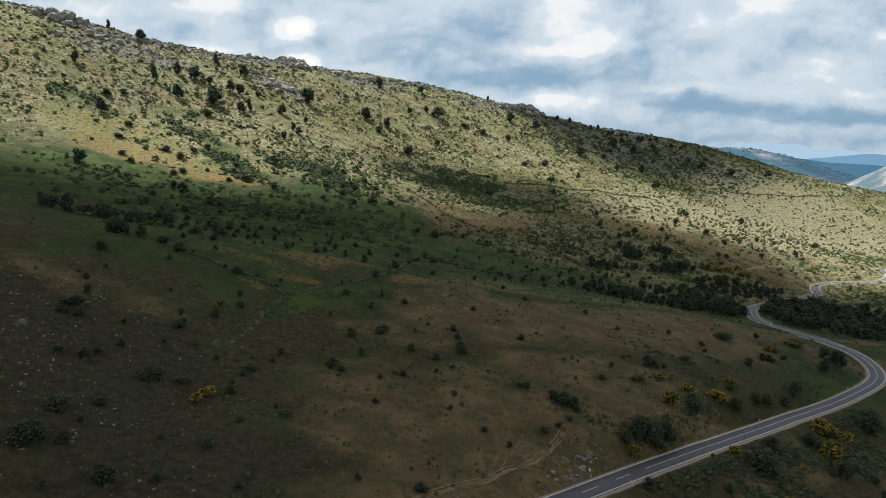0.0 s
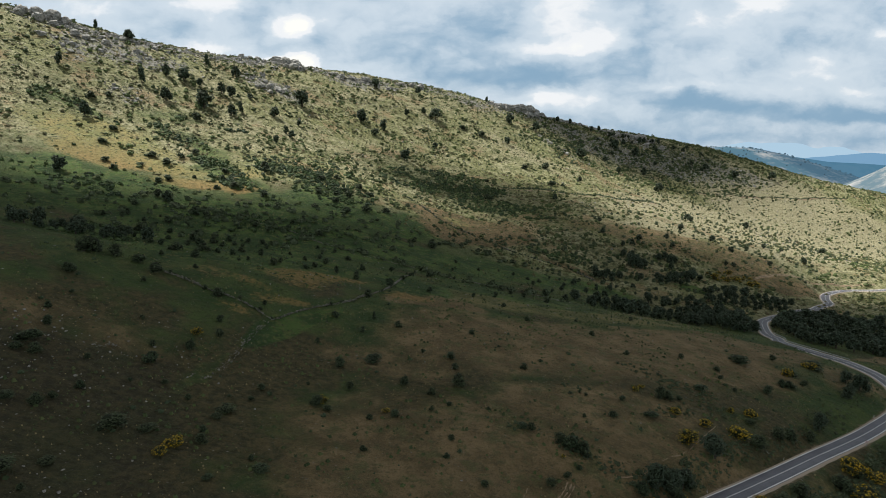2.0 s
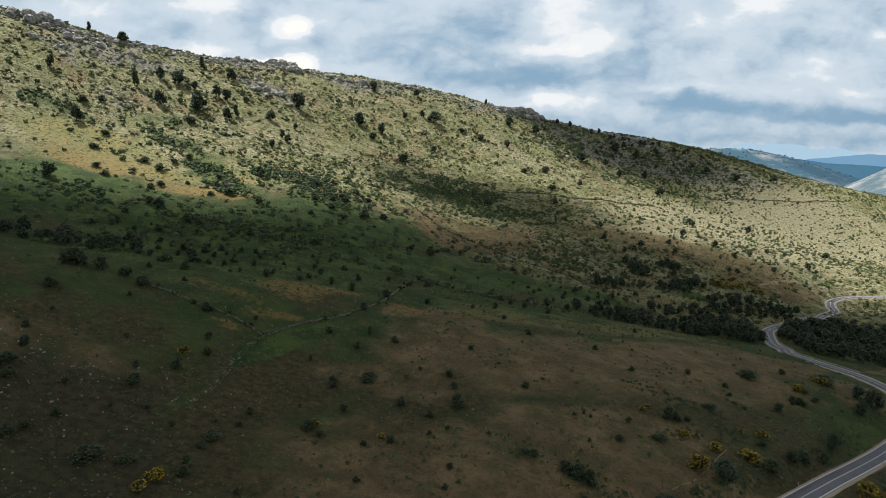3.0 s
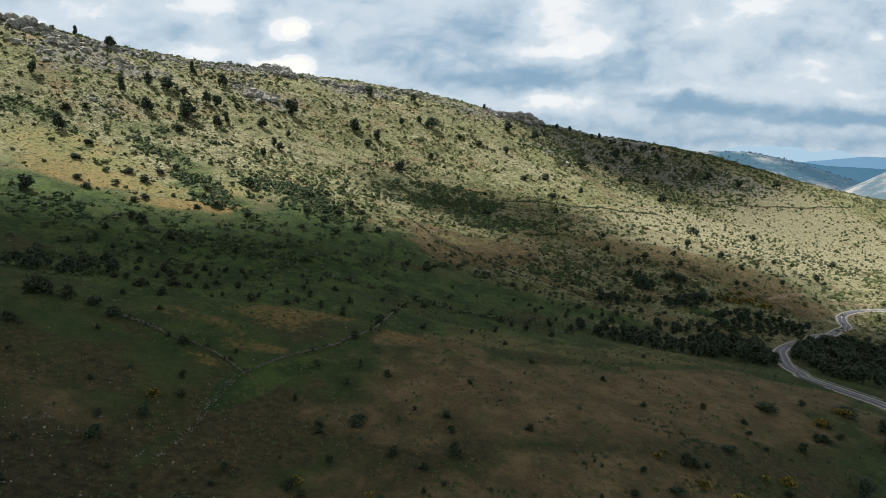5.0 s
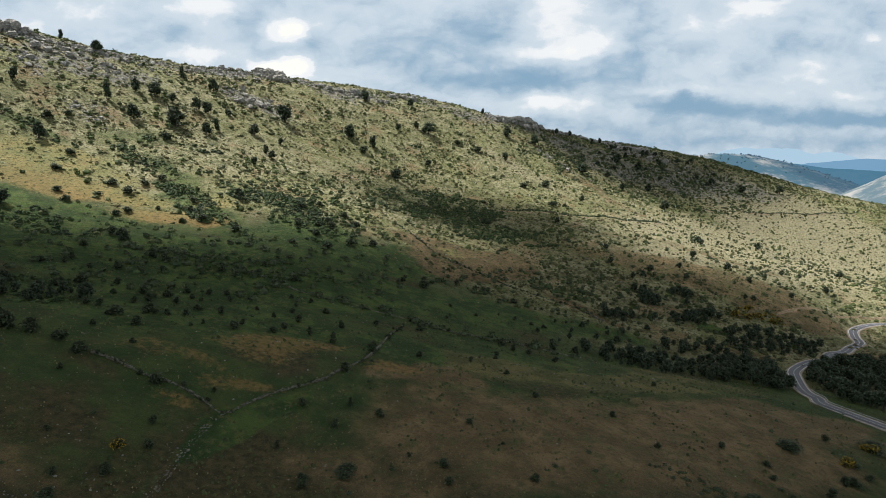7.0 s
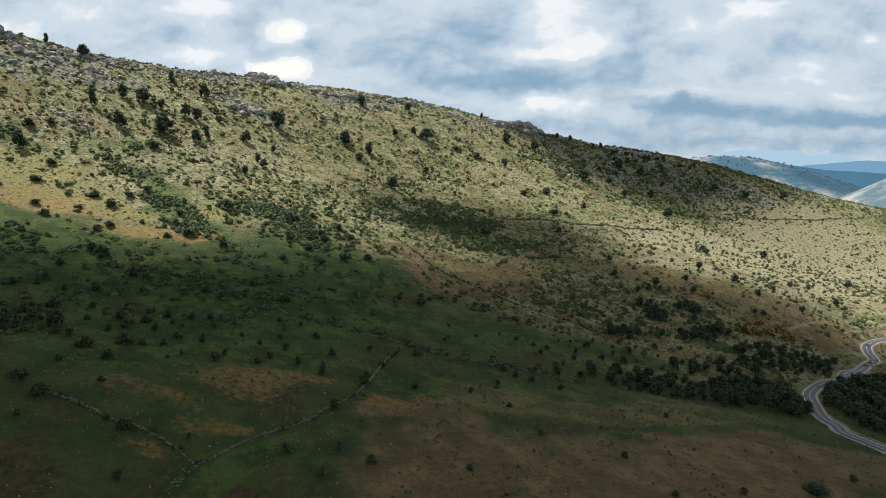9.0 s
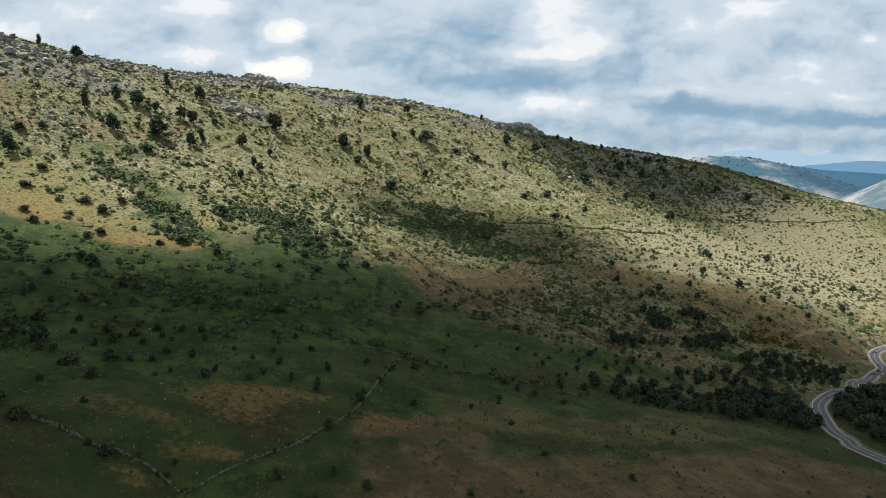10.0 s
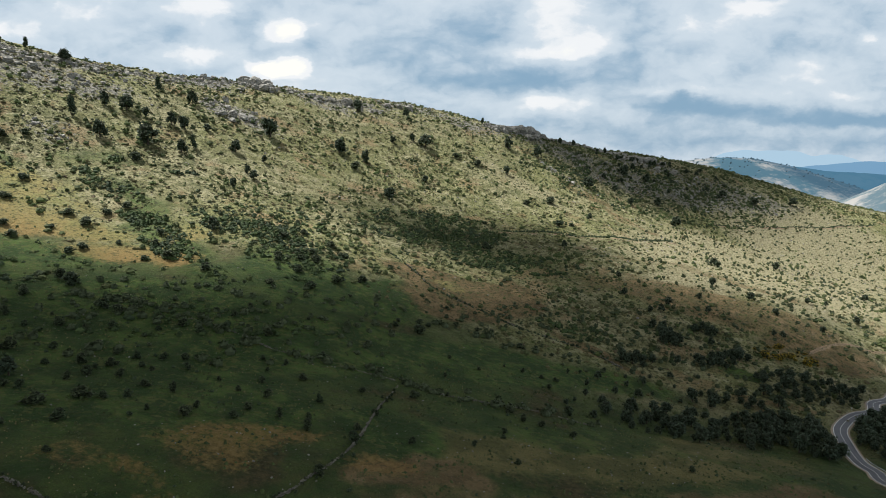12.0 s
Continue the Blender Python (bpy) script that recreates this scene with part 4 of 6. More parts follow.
def tree_kind(seed, leaf, count=440, tall=False, fine=0.054):
    """Meshes of a tree one wide and one high: its trunk with limbs, and its crown."""
    r = np.random.default_rng(seed)
    c, rad = lobes(r, 12, 0.30, 0.2, 0.8, 0.27, 0.16)
    if tall:
        c[:, :2] *= (1.25 - c[:, 2:3])
    trunk = [tube([(0, 0, -0.08), (0.01, 0.01, 0.15), (0.02, -0.01, 0.4), (0.0, 0.02, 0.7)], [0.045, 0.036, 0.026, 0.01])]
    for k in range(0, 11, 2):
        foot = np.array([0.01, 0.0, 0.18 + 0.03 * k])
        trunk.append(tube([foot, foot * 0.5 + c[k] * 0.5 + [0, 0, 0.03], c[k]], [0.02, 0.013, 0.005], 5))
    crown = sprays(c, rad, count, fine, r)
    return mesh_of("trunk", *joined(trunk), [BARK]), crown_mesh("crown", leaf, c, rad, crown)


def bush_kind(seed, leaf, count=430, blossom=0, low=False, fine=0.056):
    """Meshes of a bush one wide and one high: its stems, its foliage and, for gorse, its blossom."""
    r = np.random.default_rng(seed)
    c, rad = lobes(r, 10, 0.33, 0.1, 0.55 if low else 0.68, 0.28, 0.16)
    c[0], rad[0] = (0.02, -0.02, 0.32), 0.38
    c[1:5, :2] *= 0.75
    stems = []
    for k in range(0, 9, 2):
        stems.append(tube([(0, 0, -0.1), (c[k][0] * 0.4, c[k][1] * 0.4, 0.15), c[k]], [0.022, 0.016, 0.006], 5))
    out = [mesh_of("trunk", *joined(stems), [BARK]), crown_mesh("foliage", leaf, c, rad, sprays(c, rad, count, fine, r))]
    if blossom:
        out.append(mesh_of("blossom", *quads(sprays(c, rad * 1.05, blossom, 0.027, r)), [BLOSSOM], False))
    return out


OAKS = [tree_kind(s, OAK_LEAF, 340, fine=0.054) for s in (1, 2, 3, 4)]
PINES = [tree_kind(s, PINE_LEAF, 560, True, 0.046) for s in (5, 6)]
BUSHES = [bush_kind(s, BUSH_LEAF, 330, fine=0.05) for s in (11, 12, 13, 14, 15)]
NEAR_BUSHES = [bush_kind(s, BUSH_LEAF, 850, fine=0.033) for s in (11, 12, 13, 14, 15)]
NEAR_OAKS = [tree_kind(s, OAK_LEAF, 1500, fine=0.029) for s in (1, 2)]
GORSES = [bush_kind(s, GORSE_LEAF, 300, 380, fine=0.045) for s in (21, 22, 23)]
PART_NAMES = ("trunk", "foliage", "blossom")


def stand(name, meshes, names, x, y, width, height, label, category, group):
    """One plant with its parts, set into the ground."""
    ob = new(name)
    turn = rng.uniform(0, 360)
    ob.matrix_basis = pose(x, y, on_ground(x, y), rng.uniform(-4, 4), rng.uniform(-4, 4), turn) @ Matrix.Diagonal((width, width * rng.uniform(0.85, 1.1), height, 1))
    for me, nm in zip(meshes, names):
        part(nm, me, ob)
    return tagged(ob, label, category, group)


def clear_of_road(x, y, gap):
    return np.min(np.hypot(ROAD[:, 0] - x, ROAD[:, 1] - y)) > gap


def off_road(x, y, gap):
    """The place, moved away from the road where it stands too near to it."""
    k = int(np.argmin(np.hypot(ROAD[:, 0] - x, ROAD[:, 1] - y)))
    d = np.array([x, y]) - ROAD[k]
    n = np.linalg.norm(d)
    return (x, y) if n > gap else tuple(ROAD[k] + d / max(n, 0.01) * gap)


# ---- the road ----


def ribbon(line, z, lo, hi, lift, depth=0.0):
    """A strip along a line between two offsets to its right; with a depth it has sides too."""
    d = np.gradient(line, axis=0)
    d /= np.linalg.norm(d, axis=1)[:, None]
    s = np.stack([d[:, 1], -d[:, 0]], 1)
    edges = [(lo, lift), (hi, lift)]
    if depth:
        edges = [(lo - depth, lift - depth), (lo, lift), (hi, lift), (hi + depth, lift - depth)]
    n, v = len(line), np.vstack([np.column_stack([line + s * o, z + h]) for o, h in edges])
    i = np.arange(n - 1)
    f = [np.stack([i + k * n, i + 1 + k * n, i + 1 + (k + 1) * n, i + (k + 1) * n], 1)[:, ::-1] for k in range(len(edges) - 1)]
    return v, np.vstack(f)


def road_frame(k):
    """Heading of the road at its k-th point, and the way to its right."""
    a, b = ROAD[max(0, k - 2)], ROAD[min(len(ROAD) - 1, k + 2)]
    d = (b - a) / np.linalg.norm(b - a)
    return d, np.array([d[1], -d[0]])


road = new("road", mesh_of("road", *ribbon(ROAD, ROAD_Z, -3.25, 3.25, 0.0, 0.1), [ASPHALT]))
tagged(road, "two-lane grey asphalt road winding through the valley", "road", kind="structure")
for side in (-1, 1):
    part("edge_line", mesh_of("edge_line", *ribbon(ROAD, ROAD_Z, side * 2.98 - 0.15, side * 2.98 + 0.15, 0.012), [LINE_PAINT]), road, "worn white edge line")
    part("shoulder", mesh_of("shoulder", *ribbon(ROAD, ROAD_Z, *sorted((side * 3.36, side * 3.9)), -0.03, 0.45), [GRAVEL]), road, "pale gravel shoulder")
steps = np.arange(0, len(ROAD) - 1, 0.25)
fine_road = np.stack([np.interp(steps, np.arange(len(ROAD)), ROAD[:, i]) for i in (0, 1)], 1)
fine_z = np.interp(steps, np.arange(len(ROAD)), ROAD_Z)
bend = (fine_road[:, 1] > 158) & (fine_road[:, 1] < 560)
for k in range(0, len(fine_road) - 30, 24):
    if fine_road[k, 1] < 90 or fine_road[k, 1] > 575:
        continue
    n = 24 if bend[k] else 11
    part("centre_dash", mesh_of("centre_dash", *ribbon(fine_road[k:k + n + 1], fine_z[k:k + n + 1], -0.09, 0.09, 0.025), [LINE_PAINT]), road)


def box(sx, sy, sz, x=0.0, y=0.0, z=0.0, bevel=0.0):
    bm = bmesh.new()
    bmesh.ops.create_cube(bm, size=1.0)
    bmesh.ops.scale(bm, vec=(sx, sy, sz), verts=bm.verts)
    bmesh.ops.translate(bm, vec=(x, y, z), verts=bm.verts)
    if bevel:
        bmesh.ops.bevel(bm, geom=bm.edges, offset=bevel, segments=2, affect="EDGES")
    return bm


def done(name, bm, *mats):
    me = bpy.data.meshes.new(name)
    bm.to_mesh(me)
    bm.free()
    for m in mats:
        me.materials.append(m)
    return me


POST_ME = done("shaft", box(0.13, 0.10, 1.25, z=0.5, bevel=0.02), POST_WHITE)
BAND_ME = done("band", box(0.136, 0.106, 0.24, z=0.88), SIGN_DARK)
POLE_ME = mesh_of("pole", *tube([(0, 0, -0.3), (0, 0, 1.0), (0, 0, 2.15)], [0.04, 0.04, 0.04], 8), [STEEL])


def at_roadside(x, y, gap):
    """Pose beside the road, at a gap from its middle on the side of the given place, facing the traffic."""
    k = int(np.argmin(np.hypot(ROAD[:, 0] - x, ROAD[:, 1] - y)))
    d, right = road_frame(k)
    side = 1 if np.dot(np.array([x, y]) - ROAD[k], right) > 0 else -1
    px, py = ROAD[k] + right * gap * side
    return pose(px, py, on_ground(px, py), 0, 0, math.degrees(math.atan2(d[1], d[0])) - 90)


def delineator(x, y):
    ob = new("marker_post")
    ob.matrix_basis = at_roadside(x, y, 4.4)
    part("shaft", POST_ME, ob)
    part("band", BAND_ME, ob, "black reflector band")
    return tagged(ob, "white plastic marker post with black band beside the road", "marker post", "roadside marker posts")


for x, y in [(21.7, 143), (37.5, 155), (74, 177), (110, 206), (149, 238), (170, 254), (183, 267), (190, 276), (205, 290), (232, 445), (196, 402), (262, 470)]:
    delineator(x, y)


def plate(points, thick):
    """An upright flat plate with the given outline (x across, z up)."""
    bm = bmesh.new()
    front = [bm.verts.new((x, -thick / 2, z)) for x, z in points]
    back = [bm.verts.new((x, thick / 2, z)) for x, z in points]
    bm.faces.new(front)
    bm.faces.new(back[::-1])
    n = len(points)
    for i in range(n):
        bm.faces.new([front[i], back[i], back[(i + 1) % n], front[(i + 1) % n]][::-1])
    bmesh.ops.recalc_face_normals(bm, faces=bm.faces)
    return bm


def chevron_sign(x, y):
    ob = new("chevron_sign")
    ob.matrix_basis = at_roadside(x, y, 5.2)
    for dx in (-0.45, 0.45):
        part("leg", done("leg", box(0.05, 0.05, 1.5, dx, 0.03, 0.5), STEEL), ob)
    panel = part("panel", done("panel", box(1.5, 0.04, 0.75, 0, 0, 1.2, 0.008), SIGN_DARK), ob, "dark direction panel")
    for dx in (-0.35, 0.3):
        for face in (-0.024, 0.024):
            shape = [(dx - 0.2, 0.92), (dx + 0.02, 0.92), (dx + 0.26, 1.2), (dx + 0.02, 1.48), (dx - 0.2, 1.48), (dx + 0.04, 1.2)]
            arrow = part("arrow", done("arrow", plate(shape, 0.006), POST_WHITE), panel, "white arrow")
            arrow.location.y = face
    return tagged(ob, "dark bend sign with two white arrows on steel legs", "road sign", "bend signs")


def disc_outline(r, cz, n):
    return [(r * math.sin(2 * math.pi * k / n), cz + r * math.cos(2 * math.pi * k / n)) for k in range(n)]


def round_sign(x, y, label):
    ob = new("round_sign")
    ob.matrix_basis = at_roadside(x, y, 5.0)
    part("pole", POLE_ME, ob)
    disc = part("disc", done("disc", plate(disc_outline(0.45, 1.9, 20), 0.03), POST_WHITE), ob)
    disc.location.y = -0.06
    return tagged(ob, label, "road sign", "round signs")


def warning_sign(x, y):
    ob = new("warning_sign")
    ob.matrix_basis = at_roadside(x, y, 4.7)
    part("pole", POLE_ME, ob)
    rim = part("rim", done("rim", plate(disc_outline(0.62, 1.85, 3), 0.03), SIGN_RED), ob, "red triangle rim")
    rim.location.y = -0.06
    face = part("face", done("face", plate(disc_outline(0.45, 1.85, 3), 0.046), POST_WHITE), ob, "white triangle face")
    face.location.y = -0.06
    return tagged(ob, "white triangular warning sign with red rim on steel pole", "road sign")


chevron_sign(24, 146)
chevron_sign(43, 159)
round_sign(36, 157, "white round sign on a steel pole before the rocky bank")
round_sign(46, 150, "white round sign on a steel pole at the gravel shoulder")
round_sign(236, 449, "white round sign on a steel pole by the hairpin")
warning_sign(147, 227)


def guard_rail(first, last, side):
    """Steel rail on posts along a stretch of the road."""
    ob = new("guard_rail")
    a = int(np.argmin(np.hypot(fine_road[:, 0] - first[0], fine_road[:, 1] - first[1])))
    b = int(np.argmin(np.hypot(fine_road[:, 0] - last[0], fine_road[:, 1] - last[1])))
    line, z = fine_road[a:b], fine_z[a:b]
    v, f = ribbon(line, z, side * 3.9 - 0.05, side * 3.9 + 0.05, 0.78, 0.06)
    w, g = ribbon(line, z, side * 3.9 - 0.05, side * 3.9 + 0.05, 0.56, 0.06)
    part("rail", mesh_of("rail", *joined([(v, f), (w, g)]), [STEEL]), ob)
    for k in range(0, len(line), 8):
        d = np.gradient(line, axis=0)[k]
        d = d / np.linalg.norm(d)
        x, y = line[k] + np.array([d[1], -d[0]]) * 3.95 * side
        post = part("post", RAIL_POST, ob)
        post.location = (x, y, z[k])
    return tagged(ob, "galvanised steel guard rail along the outside of the bend", "guard rail")


RAIL_POST = done("post", box(0.1, 0.1, 1.1, z=0.3), STEEL)
guard_rail((204, 325), (193, 381), 1)

# ---- stones, walls and outcrops ----


def pebble(r, facets=1):
    bm = bmesh.new()
    bmesh.ops.create_icosphere(bm, subdivisions=facets, radius=1.0)
    sq = r.uniform(0.55, 1.0, 3)
    o = r.uniform(0, 99, 3)
    for v in bm.verts:
        k = 1 + 0.55 * noise.noise(Vector(v.co) * 1.3 + Vector(o)) + 0.25 * noise.noise(Vector(v.co) * 3.1 + Vector(o))
        v.co = Vector((v.co.x * sq[0], v.co.y * sq[1], v.co.z * sq[2] * 0.85)) * k
    v = np.array([tuple(q.co) for q in bm.verts])
    f = np.array([[q.index for q in g.verts] for g in bm.faces])
    bm.free()
    return v, f


_r = np.random.default_rng(3)
PEBBLES = [pebble(_r) for _ in range(6)]
def slab(r):
    """A jointed granite block with broken faces and worn corners."""
    bm = bmesh.new()
    bmesh.ops.create_cube(bm, size=1.5)
    bmesh.ops.subdivide_edges(bm, edges=bm.edges, cuts=3, use_grid_fill=True)
    o = Vector(r.uniform(0, 99, 3))
    for v in bm.verts:
        p = Vector(v.co)
        k = 0.16 * p.length ** 2
        v.co = p * (1.12 - k * 0.5) + 0.34 * noise.noise_vector(p * 1.1 + o) + 0.16 * noise.noise_vector(p * 2.7 + o)
    bmesh.ops.triangulate(bm, faces=bm.faces)
    v = np.array([tuple(q.co) for q in bm.verts])
    f = np.array([[q.index for q in g.verts] for g in bm.faces])
    bm.free()
    return v, f


BLOCKS = [mesh_of("boulder", *slab(np.random.default_rng(70 + s)), [GRANITE], False) for s in range(6)]


def fractured(seed):
    """A weathered granite mass split by joints into blocks of uneven height."""
    r = np.random.default_rng(seed)
    bm = bmesh.new()
    bmesh.ops.create_icosphere(bm, subdivisions=3, radius=1.0)
    v = np.array([tuple(q.co) for q in bm.verts])
    f = np.array([[q.index for q in g.verts] for g in bm.faces])
    bm.free()
    high = np.ones(len(v))
    for cells, lift, joint, wide in ((26, 0.30, 0.16, 0.07), (120, 0.13, 0.10, 0.035)):
        c = r.normal(0, 1, (cells, 3))
        c /= np.linalg.norm(c, axis=1)[:, None]
        d = np.linalg.norm((v + r.normal(0, 0.02, v.shape))[:, None] - c[None], axis=2)
        two = np.sort(d, axis=1)[:, :2]
        high += lift * (r.uniform(-0.6, 0.6, cells)[d.argmin(1)]) - joint * np.exp(-((two[:, 1] - two[:, 0]) / wide) ** 2)
    return v * high[:, None] * [1.0, 0.8, 0.75], f


CRAGS = [mesh_of("boulder", *fractured(500 + s), [GRANITE], False) for s in range(4)]
BOULDERS = [mesh_of("boulder", *pebble(_r, 2), [GRANITE], False) for _ in range(7)]


def strewn(shapes, xs, ys, zs, size, r, squash=1.0):
    """Many pieces as one mesh's vertices and faces."""
    v, f, at = [], [], 0
    turn = r.uniform(0, 2 * math.pi, len(xs))
    for k in range(len(xs)):
        a, b = shapes[k % len(shapes)]
        c, s = math.cos(turn[k]), math.sin(turn[k])
        p = a * size[k] * [1, 1, squash]
        v.append(np.column_stack([p[:, 0] * c - p[:, 1] * s + xs[k], p[:, 0] * s + p[:, 1] * c + ys[k], p[:, 2] + zs[k]]))
        f.append(b + at)
        at += len(a)
    return np.vstack(v), np.vstack(f)


def stone_wall(line, label, width=0.42, courses=3, gaps=0.15):
    r = np.random.default_rng(len(line))
    xs, ys, zs, ss = [], [], [], []
    d = np.gradient(line, axis=0)
    d /= np.linalg.norm(d, axis=1)[:, None]
    low = ground_z(line[:, 0], line[:, 1])
    fallen = fbm(line[:, 0], line[:, 1], 7, 2, 77)
    for k, (p, t) in enumerate(zip(line, d)):
        for c in range(courses):
            if fallen[k] < 0.12 - gaps * (3 - c) or r.random() < 0.12 + 0.08 * c:
                continue
            for side in (-0.5, 0.1, 0.5):
                o = side * width * (1 - 0.15 * c) + r.normal(0, 0.07)
                xs.append(p[0] + t[1] * o + r.normal(0, 0.1))
                ys.append(p[1] - t[0] * o + r.normal(0, 0.1))
                zs.append(low[k] + 0.12 + 0.28 * c + r.normal(0, 0.09))
                ss.append((0.1 + 0.5 * r.uniform(0, 1) ** 2.2) if width > 1 else r.uniform(0.12, 0.42))
    ob = new("stone_wall", mesh_of("stone_wall", *strewn(PEBBLES, xs, ys, zs, ss, r), [WALL_STONE], False))
    return tagged(ob, label, "stone wall", "field walls")


stone_wall(FIELD_WALL, "weathered grey dry-stone wall at the ochre field's edge")
stone_wall(MEADOW_WALL, "long grey dry-stone wall between meadow and brown pasture")
stone_wall(BANK, "low tumbled stone bank across the green meadow", 0.5, 2, 0.1)
stone_wall(STREAM_WALL, "half-fallen dry-stone wall along the stream bank", courses=2)
stone_wall(RED_FIELD_WALL, "overgrown dark stone wall below the reddish field", 0.5, 4, 0.02)
stone_wall(SLOPE_WALL, "low stone wall across the sunlit slope", 0.5, 4, 0.02)
stone_wall(GULLY_RUBBLE, "tumbled pale stone rubble along the green gully", 1.9, 1, 0.08)
stone_wall(WEST_RUBBLE, "tumbled stone rubble line across the western pasture", 1.6, 1, 0.05)

k = 0
for cx, cy, a, b, turn, strength in OUTCROPS:
    if strength < 0.5:
        continue
    crag = new("rock_outcrop")
    crag.location = (cx, cy, on_ground(cx, cy))
    count = int(16 + 26 * strength)
    c, s = math.cos(radians(turn)), math.sin(radians(turn))
    for _ in range(count):
        u, v = rng.normal(0, 0.42), rng.normal(0, 0.42)
        x, y = cx + u * a * c - v * b * s, cy + u * a * s + v * b * c
        size = min(a, 30) * (0.02 + 0.08 * rng.uniform(0, 1) ** 2) * (1.0 if cy > 300 else 0.6)
        bo = part("boulder", BLOCKS[k % 6] if k % 2 and cy > 300 else BOULDERS[k % 7], crag)
        k += 1
        bo.matrix_basis = pose(x - cx, y - cy, on_ground(x, y) - crag.location.z + size * 0.2, rng.uniform(-25, 25), rng.uniform(-25, 25), rng.uniform(0, 360)) @ Matrix.Diagonal((size * rng.uniform(0.8, 1.5), size, size * rng.uniform(0.6, 1.1), 1))
    tagged(crag, "grey lichened granite boulders breaking through the dry slope" if cy > 300 else "grey rock face of the bank cut above the road", "rock outcrop", "granite outcrops")

for lo in range(0, len(CREST) - 6, 16):
    row = CREST[lo:lo + 16]
    crag = new("rock_outcrop")
    crag.location = (*row[8 % len(row)], on_ground(*row[8 % len(row)]))
    for px, py in row:
        bare = -80 < px < 80
        for _ in range(1 if bare else 6):
            x, y = px + rng.normal(0, 5), py + rng.normal(0, 6)
            size = rng.uniform(0.6, 2.0) * (0.7 if bare else 0.9 if px < 80 else 1.7) + max(0.0, 4.0 * float(fbm(np.array([x]), np.array([y]), 40, 2, 19)[0]))
            bo = part("boulder", BLOCKS[k % 6] if (k := k + 1) % 2 else BOULDERS[k % 7], crag)
            bo.matrix_basis = pose(x - crag.location.x, y - crag.location.y, on_ground(x, y) - crag.location.z + size * 0.2, rng.uniform(-25, 25), rng.uniform(-25, 25), rng.uniform(0, 360)) @ Matrix.Diagonal((size * rng.uniform(0.8, 1.5), size, size * rng.uniform(0.6, 1.1), 1))
    tagged(crag, "broken grey granite rocks along the crest of the ridge", "rock outcrop", "granite outcrops")

# castle-like blocks on the skyline


def skyline_crag(cx, cy, blocks, label):
    ob = new("skyline_crag")
    ob.location = (cx, cy, on_ground(cx, cy))
    for i, (dx, dy, size, tall) in enumerate(blocks):
        # each stack is one larger rock with smaller ones broken off round it
        for j in range(5):
            f = 1.0 if j == 0 else rng.uniform(0.15, 0.36)
            x, y = dx + (rng.normal(0, 0.5) * size if j else 0), dy + (rng.normal(0, 0.4) * size if j else 0)
            bo = part("boulder", CRAGS[i % 4] if j == 0 else BOULDERS[(i + j) % 7], ob)
            z = on_ground(cx + x, cy + y) - ob.location.z + size * (0.42 * tall + 0.12 if j == 0 else f * rng.uniform(0.1, 0.7))
            bo.matrix_basis = pose(x, y, z, rng.uniform(-22, 22), rng.uniform(-22, 22), rng.uniform(0, 360)) @ Matrix.Diagonal((size * f * rng.uniform(0.7, 1.2), size * f * 0.85, size * f * (tall + 0.3), 1))
    return tagged(ob, label, "crag", "granite crags")


skyline_crag(-188, 818, [(-12, 0, 8, 0.6), (-2, 1, 9.5, 0.65), (8, 3, 9, 0.6), (15, -4, 7, 0.5), (12, -16, 7, 0.5), (3, -18, 6, 0.4), (20, -14, 6, 0.5), (-30, -20, 5, 0.5), (-38, -24, 4, 0.5), (-46, -30, 5, 0.5)], "weathered grey granite crag standing on the ridge")
skyline_crag(-174, 700, [(-12, -4, 5, 0.5), (-5, 0, 6, 0.5), (3, 5, 5, 0.5), (9, 10, 5, 0.45), (-2, -10, 4, 0.4)], "grey granite outcrop below the ridge's crag")
skyline_crag(-100, 850, [(-34, -16, 5, 0.5), (-24, -14, 6, 0.5), (-12, -6, 5, 0.5), (4, 4, 6, 0.5), (14, 12, 5, 0.5), (46, 44, 6, 0.45), (60, 58, 5, 0.45), (72, 66, 6, 0.45)], "broken grey rocks along the ridge's crest")
skyline_crag(310, 1050, [(-22, -8, 6, 0.4), (-8, -4, 7, 0.45), (6, 0, 8, 0.5), (16, 2, 7, 0.5), (28, 0, 6, 0.45), (-36, -22, 6, 0.4), (10, -30, 6, 0.4), (36, -26, 6, 0.4)], "dark weathered granite crag among trees on the far ridge")
skyline_crag(126, 996, [(-24, -18, 7, 0.5), (-14, -10, 10, 0.6), (-4, -3, 12, 0.65), (8, 4, 11, 0.65), (18, 10, 9, 0.55), (28, 18, 7, 0.5), (4, -20, 8, 0.45), (16, -10, 7, 0.5)], "dark broken granite crag on the eastern ridge")
skyline_crag(-364, 632, [(-18, -8, 7, 0.5), (-8, -3, 9, 0.6), (3, 2, 9.5, 0.6), (13, 7, 7, 0.5), (0, -14, 7, 0.45), (12, -12, 6, 0.4), (-14, -18, 6, 0.4), (32, -14, 6, 0.4), (40, -10, 5, 0.4), (52, 0, 5, 0.5)], "rugged grey granite crag at the high end of the ridge")

